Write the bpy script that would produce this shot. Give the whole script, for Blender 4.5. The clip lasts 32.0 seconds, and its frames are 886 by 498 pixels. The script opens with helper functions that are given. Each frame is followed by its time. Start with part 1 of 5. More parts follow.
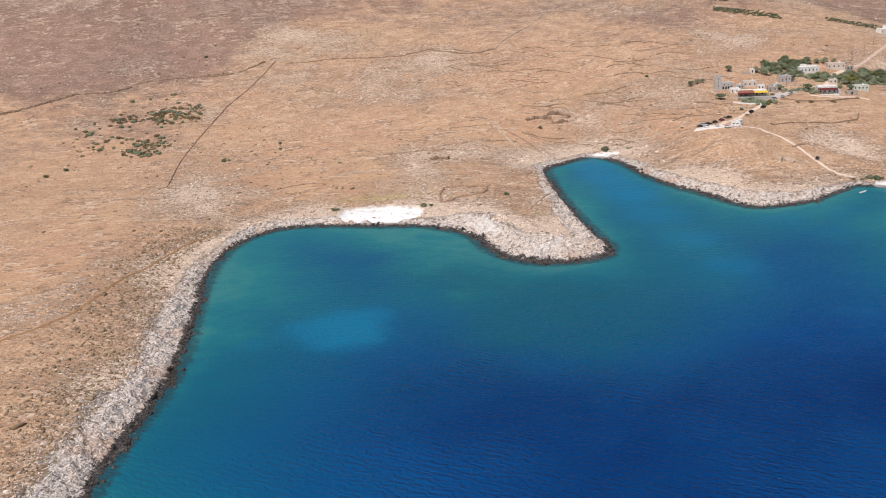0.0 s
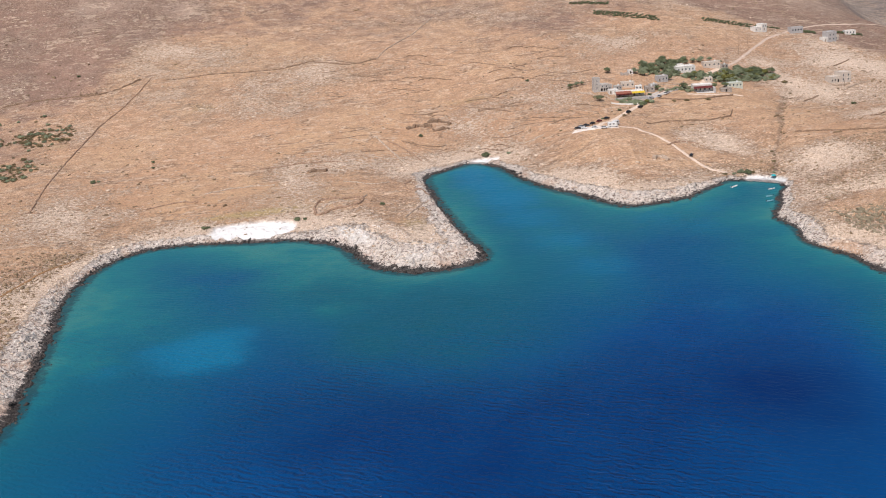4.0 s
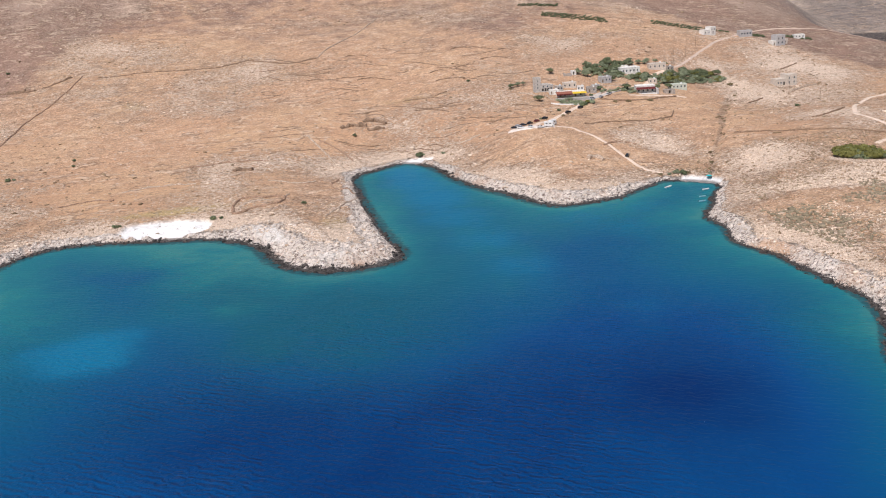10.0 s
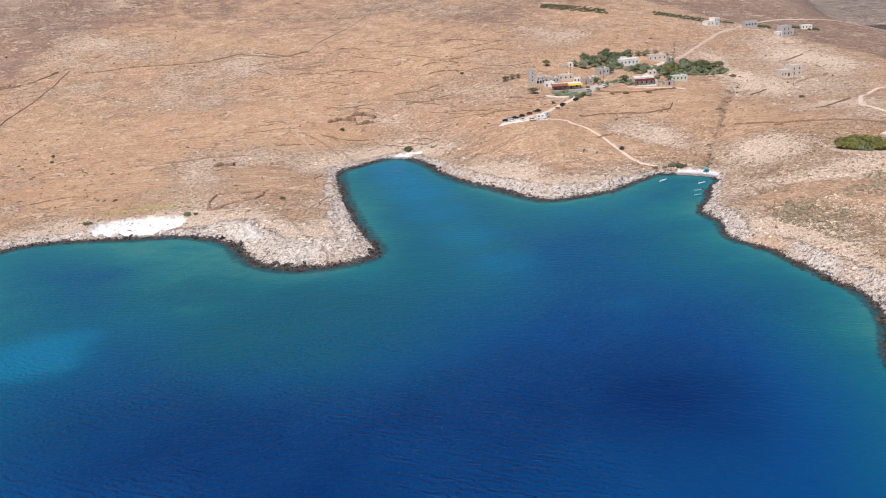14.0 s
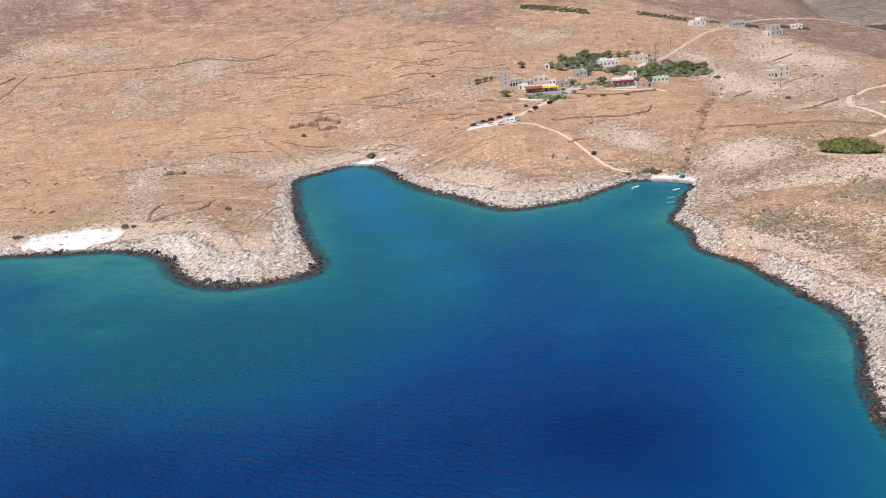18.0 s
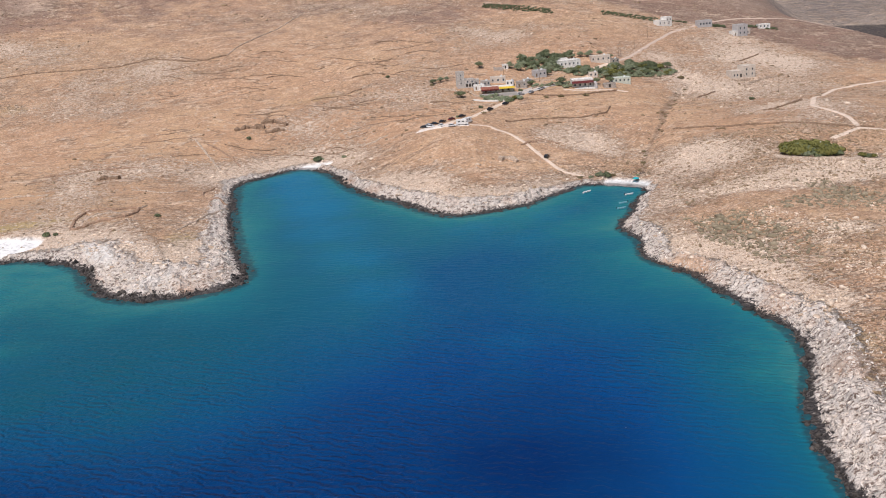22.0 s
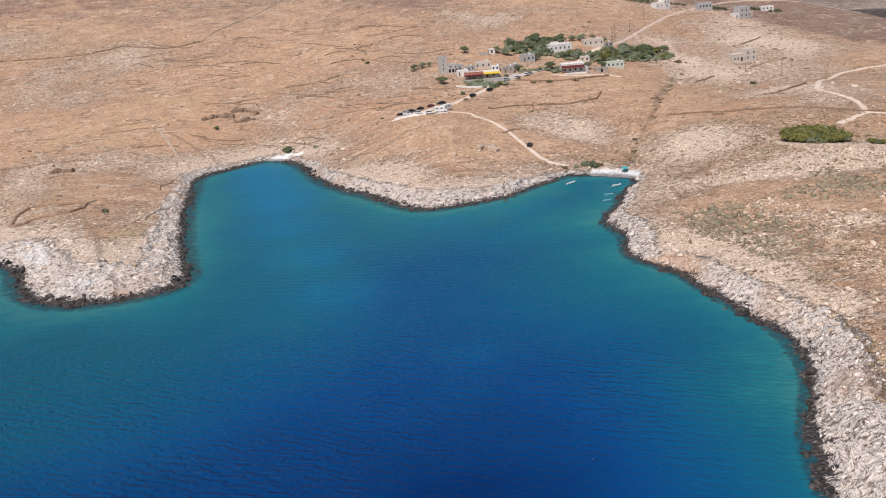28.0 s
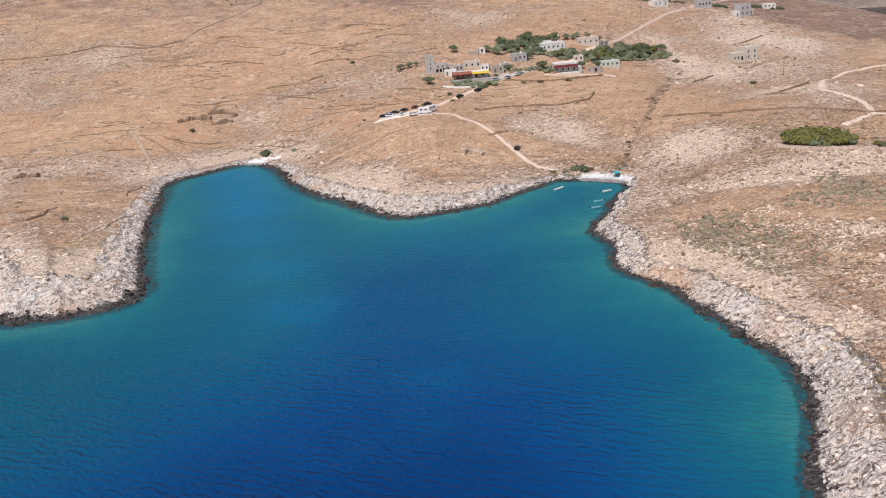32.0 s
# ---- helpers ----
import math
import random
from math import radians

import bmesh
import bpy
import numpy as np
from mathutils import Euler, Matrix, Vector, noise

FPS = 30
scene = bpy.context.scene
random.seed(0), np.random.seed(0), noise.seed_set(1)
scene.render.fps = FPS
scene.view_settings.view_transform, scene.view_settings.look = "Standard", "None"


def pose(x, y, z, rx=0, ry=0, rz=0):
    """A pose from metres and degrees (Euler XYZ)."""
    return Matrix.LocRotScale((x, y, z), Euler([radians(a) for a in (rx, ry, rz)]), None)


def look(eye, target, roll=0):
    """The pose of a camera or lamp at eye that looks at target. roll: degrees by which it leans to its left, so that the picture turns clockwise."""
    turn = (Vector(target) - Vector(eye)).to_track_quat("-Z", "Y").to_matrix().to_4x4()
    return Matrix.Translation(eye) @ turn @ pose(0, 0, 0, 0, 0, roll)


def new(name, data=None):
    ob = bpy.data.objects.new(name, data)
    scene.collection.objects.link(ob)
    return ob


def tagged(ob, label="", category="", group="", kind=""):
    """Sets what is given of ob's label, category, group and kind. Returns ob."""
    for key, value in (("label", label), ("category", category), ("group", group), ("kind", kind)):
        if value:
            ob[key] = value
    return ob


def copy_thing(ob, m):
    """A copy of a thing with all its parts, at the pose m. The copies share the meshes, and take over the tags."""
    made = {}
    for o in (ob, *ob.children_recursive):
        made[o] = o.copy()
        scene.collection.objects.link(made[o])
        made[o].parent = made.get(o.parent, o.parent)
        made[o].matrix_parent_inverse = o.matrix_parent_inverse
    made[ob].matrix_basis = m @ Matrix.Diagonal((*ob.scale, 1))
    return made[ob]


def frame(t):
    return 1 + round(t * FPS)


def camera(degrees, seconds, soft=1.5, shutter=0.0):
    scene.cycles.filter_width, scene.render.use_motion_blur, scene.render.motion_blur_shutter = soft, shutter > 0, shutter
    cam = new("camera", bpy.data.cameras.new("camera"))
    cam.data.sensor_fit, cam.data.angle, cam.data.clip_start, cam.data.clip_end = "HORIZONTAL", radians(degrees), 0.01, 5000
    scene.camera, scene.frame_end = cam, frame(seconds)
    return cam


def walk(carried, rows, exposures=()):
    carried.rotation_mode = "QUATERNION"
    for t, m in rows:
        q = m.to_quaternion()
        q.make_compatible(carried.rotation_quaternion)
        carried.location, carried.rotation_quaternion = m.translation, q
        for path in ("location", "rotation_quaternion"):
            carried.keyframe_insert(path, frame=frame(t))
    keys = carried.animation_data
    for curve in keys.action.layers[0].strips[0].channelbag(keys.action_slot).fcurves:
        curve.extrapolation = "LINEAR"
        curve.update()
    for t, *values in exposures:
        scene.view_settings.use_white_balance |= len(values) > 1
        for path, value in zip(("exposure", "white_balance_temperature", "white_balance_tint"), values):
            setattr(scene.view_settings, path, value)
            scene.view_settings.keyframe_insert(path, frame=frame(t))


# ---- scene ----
# seconds, eye, target, lean
PATH = [
    (0, (-11.50, -14.32, 147.54), (-8.999, 80.578, 116.136), -3.20),
    (0.5, (-9.32, -11.44, 147.19), (-7.024, 83.560, 115.989), -3.30),
    (1, (-8.22, -10.93, 146.69), (-5.574, 84.073, 115.645), -3.40),
    (1.5, (-5.94, -10.28, 146.05), (-1.238, 84.672, 115.046), -3.50),
    (2, (-4.15, -9.81, 145.60), (0.950, 85.187, 114.699), -3.70),
    (2.5, (-1.91, -9.85, 145.12), (4.140, 85.102, 114.325), -3.60),
    (3, (0.60, -9.35, 144.38), (6.654, 85.655, 113.635), -3.70),
    (3.5, (6.93, -8.52, 143.18), (15.127, 86.327, 112.626), -3.90),
    (4, (9.83, -6.47, 142.01), (20.677, 88.075, 111.307), -4.40),
    (4.5, (12.42, -5.11, 140.66), (22.968, 89.536, 110.205), -4.10),
    (6.5, (18.98, -2.01, 137.68), (27.435, 93.043, 107.779), -3.20),
    (7, (23.45, -0.04, 135.63), (33.950, 94.813, 105.727), -3.70),
    (7.5, (27.04, 2.50, 133.59), (39.593, 97.100, 103.638), -3.90),
    (8, (29.47, 3.35, 132.34), (42.119, 97.895, 102.439), -4.00),
    (8.5, (31.06, 4.44, 131.48), (43.562, 99.089, 101.683), -3.70),
    (9, (31.98, 4.74, 130.71), (43.680, 99.487, 100.961), -3.50),
    (9.5, (35.70, 5.61, 129.95), (47.747, 100.309, 100.152), -3.70),
    (10, (36.64, 7.26, 129.21), (50.186, 101.765, 99.411), -3.70),
    (10.5, (37.90, 7.89, 128.46), (51.404, 102.342, 98.555), -3.80),
    (11, (39.84, 8.86, 127.45), (53.339, 103.308, 97.552), -3.80),
    (11.5, (42.06, 10.66, 126.12), (55.660, 105.106, 96.220), -3.90),
    (12, (44.51, 12.88, 125.00), (58.012, 107.325, 95.055), -3.90),
    (12.5, (46.62, 15.15, 123.88), (59.717, 109.702, 93.975), -4.00),
    (13, (48.86, 17.86, 123.00), (61.561, 112.407, 93.052), -4.00),
    (13.5, (51.28, 20.81, 121.98), (63.529, 115.458, 92.132), -4.00),
    (15.5, (63.00, 34.59, 117.47), (74.953, 129.395, 88.018), -4.30),
    (16, (66.47, 38.27, 116.42), (78.473, 133.071, 86.970), -4.40),
    (16.5, (69.69, 42.03, 115.29), (81.789, 136.935, 86.190), -4.30),
    (17, (72.28, 45.28, 114.75), (84.325, 140.185, 85.555), -4.40),
    (17.5, (75.58, 48.35, 113.63), (87.380, 143.350, 84.581), -4.40),
    (18, (79.06, 51.83, 112.43), (90.855, 146.781, 83.427), -4.50),
    (18.5, (82.87, 55.41, 110.87), (94.870, 150.408, 82.023), -4.60),
    (19, (86.09, 59.03, 109.95), (98.387, 154.033, 81.149), -4.70),
    (19.5, (89.45, 62.53, 109.23), (101.748, 157.630, 80.684), -4.60),
    (20, (92.11, 64.81, 108.91), (103.813, 159.957, 80.462), -4.40),
    (20.5, (94.41, 66.67, 108.70), (105.807, 161.873, 80.296), -4.30),
    (21, (97.40, 68.37, 107.99), (109.947, 163.366, 79.292), -4.50),
    (21.5, (98.23, 70.07, 107.28), (111.729, 164.972, 78.927), -4.40),
    (22, (100.08, 71.06, 106.46), (113.479, 165.861, 77.662), -4.40),
    (22.5, (101.59, 72.76, 105.21), (115.087, 167.559, 76.358), -4.50),
    (23, (102.93, 74.62, 104.42), (116.578, 169.318, 75.267), -4.50),
    (23.5, (104.47, 77.03, 103.31), (117.771, 171.784, 74.109), -4.60),
    (24, (105.73, 79.22, 102.59), (118.829, 173.920, 73.344), -4.60),
    (24.5, (107.39, 82.00, 101.44), (120.288, 176.751, 72.237), -4.60),
    (25, (108.85, 84.62, 100.56), (121.551, 179.416, 71.365), -4.60),
    (25.5, (110.30, 87.37, 99.86), (122.954, 182.167, 70.563), -4.70),
    (27.5, (117.04, 98.89, 97.35), (129.687, 193.585, 67.954), -4.90),
    (28, (118.83, 101.56, 96.87), (131.429, 196.315, 67.474), -4.80),
    (28.5, (120.61, 104.57, 96.01), (133.214, 199.323, 66.662), -4.90),
    (29, (122.02, 107.20, 95.50), (134.624, 201.953, 66.103), -4.90),
    (29.5, (123.91, 110.13, 94.93), (136.411, 204.928, 65.577), -4.90),
    (30, (125.34, 112.69, 94.42), (137.844, 207.493, 65.116), -4.90),
    (30.5, (126.85, 115.32, 93.85), (139.300, 210.117, 64.548), -4.90),
    (31, (128.24, 117.70, 93.46), (140.637, 212.549, 64.206), -4.90),
    (31.5, (129.77, 120.55, 92.83), (142.068, 215.395, 63.628), -4.90),
    (32, (130.93, 123.00, 92.24), (143.183, 217.853, 63.041), -4.90),
]
STEP = 1.3
cam = camera(48.0, 32.0, 1.0)
walk(cam, [(t, look(eye, target, lean)) for t, eye, target, lean in PATH], [(0, -0.03, 6620, 14), (4.5, -0.03, 6600, 14), (8, 0.02, 6480, 14), (17, 0.03, 6480, 14), (22, -0.10, 6480, 14), (32, -0.07, 6450, 14)])

# ---- light ----
SUN_EL, SUN_AZ = 58.0, 215.0          # degrees above the horizon; compass turn from +y, clockwise
world = bpy.data.worlds.new("sky")
scene.world = world
world.use_nodes = True
wn = world.node_tree
sky = wn.nodes.new("ShaderNodeTexSky")
sky.sky_type = "NISHITA"
sky.sun_disc = False
sky.sun_elevation = radians(SUN_EL)
sky.sun_rotation = radians(SUN_AZ)
sky.air_density, sky.dust_density = 1.0, 1.5
wn.links.new(sky.outputs[0], wn.nodes["Background"].inputs[0])
wn.nodes["Background"].inputs[1].default_value = 0.09
sun = new("sun", bpy.data.lights.new("sun", "SUN"))
sun.data.energy, sun.data.angle, sun.data.color = 3.7, radians(0.55), (1.0, 0.955, 0.90)
_az, _el = radians(SUN_AZ), radians(SUN_EL)
sun.matrix_world = look((math.sin(_az) * math.cos(_el) * 900, math.cos(_az) * math.cos(_el) * 900, math.sin(_el) * 900), (0, 0, 0))

# ---- plan ----
# coast, walked from the south-west round the west cove, the cape, the inlet, the headland and the east shore:
# x, y and the width of the bare rock along it
WEST_COVE = [(-190, -900, 18), (-160, -200, 18), (-122, 120, 18), (-110, 200, 18), (-105, 262, 19), (-101, 290, 18), (-100, 324, 16), (-103, 365, 13),
             (-106, 405, 10), (-105, 440, 8), (-97, 465, 8), (-80, 481, 9), (-55, 480, 9), (-30, 474, 8), (-12, 471, 9), (2, 463, 17)]
CAPE = [(14, 449, 22), (20, 428, 27), (30, 410, 32), (44, 401, 36), (62, 401, 34), (74, 406, 28), (78, 417, 20), (75, 440, 15), (72, 465, 13),
        (69, 510, 10), (69, 548, 8), (70, 572, 7), (85, 586, 6), (101, 595, 5), (111, 586, 5)]
EAST_SHORE = [(119, 562, 8), (123, 540, 9), (133, 513, 11), (144, 495, 13), (153, 475, 15), (164, 464, 16), (180, 466, 14), (196, 471, 11),
              (213, 484, 7), (226, 492, 4), (239, 486, 4), (248, 475, 4), (236, 456, 7), (227, 438, 8), (217, 421, 8), (218, 405, 10), (213, 381, 9), (220, 363, 11),
              (223, 338, 13), (226, 313, 15), (224.5, 299, 16), (218.5, 283, 16), (210.5, 269, 16), (205, 257, 16), (199, 237, 16), (196, 205, 17),
              (212, 140, 18), (250, 40, 18), (420, -300, 18), (700, -900, 18)]


def lattice(ix, iy, seed):
    """A fixed random number in 0..1 for each cell of a lattice."""
    h = (ix.astype(np.int64) * 374761393 + iy.astype(np.int64) * 668265263 + seed * 974711) & 0x7FFFFFFF
    h = ((h ^ (h >> 13)) * 1274126177) & 0x7FFFFFFF
    return ((h ^ (h >> 16)) & 0xFFFF) / 65535.0


def vnoise(x, y, seed=0):
    ix, iy = np.floor(x), np.floor(y)
    fx, fy = x - ix, y - iy
    fx, fy = fx * fx * (3 - 2 * fx), fy * fy * (3 - 2 * fy)
    a, b = lattice(ix, iy, seed), lattice(ix + 1, iy, seed)
    c, d = lattice(ix, iy + 1, seed), lattice(ix + 1, iy + 1, seed)
    return (a + (b - a) * fx) * (1 - fy) + (c + (d - c) * fx) * fy


def fbm(x, y, size, octaves=4, seed=0):
    """Cloudy noise in about -1..1, its largest swell that many metres across."""
    total, amp, k = 0.0, 0.5, 1.0 / size
    for o in range(octaves):
        total = total + amp * (2 * vnoise(x * k + 17.3 * o, y * k - 9.1 * o, seed + o) - 1)
        amp, k = amp * 0.5, k * 2.03
    return total


def smooth(a, b, v):
    u = np.clip((v - a) / (b - a), 0, 1)
    return u * u * (3 - 2 * u)


def spline(points, step):
    """Points along a Catmull-Rom curve through the given ones."""
    p = np.array(points, float)
    p = np.vstack([2 * p[0] - p[1], p, 2 * p[-1] - p[-2]])
    out = []
    for i in range(1, len(p) - 2):
        n = max(1, int(np.hypot(*(p[i + 1] - p[i])[:2]) / step))
        for u in np.arange(n) / n:
            out.append(0.5 * (2 * p[i] + (p[i + 1] - p[i - 1]) * u + (2 * p[i - 1] - 5 * p[i] + 4 * p[i + 1] - p[i + 2]) * u * u
                              + (3 * p[i] - p[i - 1] - 3 * p[i + 1] + p[i + 2]) * u ** 3))
    out.append(p[-2])
    return np.array(out)


SHORE = spline(WEST_COVE + CAPE + EAST_SHORE, 6.0)
LAND = np.vstack([SHORE[:, :2], [(5000, -900), (5000, 6000), (-5000, 6000), (-5000, -900)]])


def shore_at(x, y):
    """Metres inland from the waterline (negative at sea) and the rock's width there."""
    x, y = np.asarray(x, float).ravel(), np.asarray(y, float).ravel()
    d, w = np.full(x.shape, 1e9), np.zeros(x.shape)
    for (ax, ay, aw), (bx, by, bw) in zip(SHORE[:-1], SHORE[1:]):
        ux, uy = bx - ax, by - ay
        t = np.clip(((x - ax) * ux + (y - ay) * uy) / (ux * ux + uy * uy), 0, 1)
        e = (x - ax - t * ux) ** 2 + (y - ay - t * uy) ** 2
        near = e < d
        d[near], w[near] = e[near], (aw + (bw - aw) * t)[near]
    inside = np.zeros(x.shape, bool)
    for (ax, ay), (bx, by) in zip(LAND, np.roll(LAND, -1, 0)):
        if ay != by:
            inside ^= ((ay > y) != (by > y)) & (x < (bx - ax) * (y - ay) / (by - ay) + ax)
    d = np.sqrt(d)
    return np.where(inside, d, -d), w


RAMP_S = [-400, -200, -100, -40, 0, 60, 130, 250, 350, 600, 1100, 1800, 3200]
RAMP_Z = [1.0, 1.5, 2.2, 3.2, 5.0, 12, 23, 47, 64, 110, 215, 380, 640]
FOOT_X = [-900, -240, -100, 60, 110, 200, 300, 400, 460, 560, 700, 1200, 2500]
FOOT_Y = [600, 670, 615, 578, 573, 545, 545, 615, 640, 735, 1250, 1900, 2600]
# knolls and hollows: x, y, height, reach across, reach along
KNOLLS = [(168, 555, 10.5, 46, 46), (375, 560, 8.0, 60, 45), (330, 505, 6.5, 60, 50), (262, 395, 5.0, 40, 80), (-150, 390, 5.0, 40, 120), (30, 500, 2.0, 40, 40),
          (-300, 1150, 70, 260, 240), (900, 1900, 120, 300, 420), (330, 640, -5.0, 45, 90), (258, 520, -3.5, 16, 60), (1500, 2500, 330, 520, 420), (620, 940, -30, 90, 90), (372, 742, -4.6, 100, 110), (285, 705, -3.4, 40, 40)]


def land_height(x, y, d, w):
    s = y - np.interp(x, FOOT_X, FOOT_Y)
    base = np.interp(s, RAMP_S, RAMP_Z)
    for dx, g in ((12, 0.25), (-12, 0.25)):
        base = base * (1 - g) + g * np.interp(s + dx, RAMP_S, RAMP_Z)
    for kx, ky, kh, rx, ry in KNOLLS:
        base = base + kh * np.exp(-((x - kx) / rx) ** 2 - ((y - ky) / ry) ** 2)
    base = base + fbm(x, y, 90, 4, 3) * np.clip(s + 200, 20, 900) * 0.006
    base = base * smooth(-4, 70, d) + 0.012 * np.clip(d, 0, 200)
    return base


def beach_at(x, y):
    """How far each place belongs to one of the three beaches."""
    b = -1.0
    for (bx, by, lx, ly, turn, share) in BEACHES:
        c, s = math.cos(radians(turn)), math.sin(radians(turn))
        u, v = ((x - bx) * c + (y - by) * s) / lx, (-(x - bx) * s + (y - by) * c) / ly
        b = np.maximum(b, share - (np.abs(u) ** 3 + np.abs(v) ** 3) - (1 - share) * 1.6 * fbm(x, y, 5, 3, 6))
    return b


BEACHES = [(-30, 490.5, 23.5, 12, -9, 1.0), (109, 595, 10, 4.5, -8, 1.0), (243.5, 486, 11.5, 5.0, -42, 1.0)]


def terrain(x, y):
    """Height of the ground, and how bare, how sandy, and how far inland it is."""
    x, y = np.asarray(x, float).ravel(), np.asarray(y, float).ravel()
    d, w = shore_at(x, y)
    d = d + (fbm(x, y, 14, 4, 11) * 2.3 + np.abs(fbm(x, y, 6.5, 3, 13)) * 2.6 - 0.9) * np.clip(4 - np.abs(d) * 0.12, 0, 1)
    ww = w * (1 + 0.55 * fbm(x, y, 22, 3, 21))
    sand = smooth(0.0, 0.25, beach_at(x, y) + 0.16 * fbm(x, y, 9, 3, 5)) * smooth(-3, 0.5, d)
    rock = (1 - smooth(ww * 0.5, ww * 1.12 + 2.0, d)) * (1 - sand)
    z = land_height(x, y, d, w)
    lift = 1.1 + w * 0.13
    z = z + lift * smooth(0.8, w * 0.45 + 4, d) * (1 - 0.75 * sand)
    crag = np.abs(fbm(x, y, 7.5, 4, 31)) * 3.4 + np.abs(fbm(x, y, 2.9, 2, 41)) * 2.6 - 0.9
    z = z + crag * rock * smooth(-1.0, 3, d) * 1.1
    z = z - 2.0 * gully_at(x, y, 2.2)
    rough = (fbm(x, y, 7.0, 3, 51) * 0.42 + np.abs(fbm(x, y, 11.0, 3, 52)) * 0.8 * smooth(0.0, 0.35, fbm(x, y, 60, 3, 53) + 0.15)) * smooth(0, 12, d) * (1 - sand)
    z = z + rough
    deep = -np.interp(-d, [0, 4, 15, 60, 400], [0.2, 1.2, 3.0, 7, 14]) + np.abs(fbm(x, y, 6, 3, 61)) * 1.5 * smooth(-14, -1, d)
    z = np.where(d > 0, np.maximum(z, 0.04 + 0.03 * np.minimum(d, 10)), np.minimum(deep, 0.5))
    return z, rock, sand, d


def ground_z(x, y):
    return terrain(np.atleast_1d(x), np.atleast_1d(y))[0]

# ---- materials ----


def material(name, rough=0.9, metal=0.0):
    m = bpy.data.materials.new(name)
    m.use_nodes = True
    t = m.node_tree
    b = t.nodes["Principled BSDF"]
    b.inputs["Roughness"].default_value, b.inputs["Metallic"].default_value = rough, metal
    b.inputs["Specular IOR Level"].default_value = 0.25
    return m, t, b


def node(t, kind, **values):
    n = t.nodes.new(kind)
    for k, v in values.items():
        n.inputs[k.replace("_", " ")].default_value = v
    return n


def noise_node(t, vec, scale, detail=4.0, rough=0.55):
    n = node(t, "ShaderNodeTexNoise", Scale=scale, Detail=detail, Roughness=rough)
    t.links.new(vec, n.inputs["Vector"])
    return n.outputs["Fac"]


def step_node(t, value, lo, hi, out_lo=0.0, out_hi=1.0):
    n = t.nodes.new("ShaderNodeMapRange")
    n.interpolation_type = "SMOOTHSTEP"
    t.links.new(value, n.inputs["Value"])
    for k, v in (("From Min", lo), ("From Max", hi), ("To Min", out_lo), ("To Max", out_hi)):
        n.inputs[k].default_value = v
    return n.outputs["Result"]


def mix_node(t, fac, a, b):
    n = t.nodes.new("ShaderNodeMix")
    n.data_type = "RGBA"
    for sock, v in ((n.inputs["Factor"], fac), (n.inputs["A"], a), (n.inputs["B"], b)):
        if isinstance(v, bpy.types.NodeSocket):
            t.links.new(v, sock)
        elif isinstance(v, tuple):
            sock.default_value = (*v, 1.0)
        else:
            sock.default_value = v
    return n.outputs["Result"]


def math_node(t, op, a, b=0.0):
    n = t.nodes.new("ShaderNodeMath")
    n.operation = op
    for sock, v in zip(n.inputs, (a, b)):
        if isinstance(v, bpy.types.NodeSocket):
            t.links.new(v, sock)
        else:
            sock.default_value = v
    return n.outputs[0]


def attr_node(t, name):
    n = t.nodes.new("ShaderNodeAttribute")
    n.attribute_name = name
    return n.outputs["Fac"]


def bump_node(t, b, height, strength, distance):
    n = t.nodes.new("ShaderNodeBump")
    n.inputs["Strength"].default_value, n.inputs["Distance"].default_value = strength, distance
    t.links.new(height, n.inputs["Height"])
    t.links.new(n.outputs[0], b.inputs["Normal"])


def stretch_node(t, vec, scale, turn=0.0):
    n = t.nodes.new("ShaderNodeMapping")
    n.inputs["Scale"].default_value = scale
    n.inputs["Rotation"].default_value = (0, 0, radians(turn))
    t.links.new(vec, n.inputs["Vector"])
    return n.outputs[0]


def spots_node(t, vec, scale, share, size):
    """Scattered round marks: one in some cells of a lattice."""
    v = node(t, "ShaderNodeTexVoronoi", Scale=scale)
    t.links.new(vec, v.inputs["Vector"])
    sep = t.nodes.new("ShaderNodeSeparateColor")
    t.links.new(v.outputs["Color"], sep.inputs[0])
    near = step_node(t, v.outputs["Distance"], size, size * 1.5, 1.0, 0.0)
    some = math_node(t, "LESS_THAN", sep.outputs[1], share)
    return math_node(t, "MULTIPLY", near, some), sep.outputs[0]


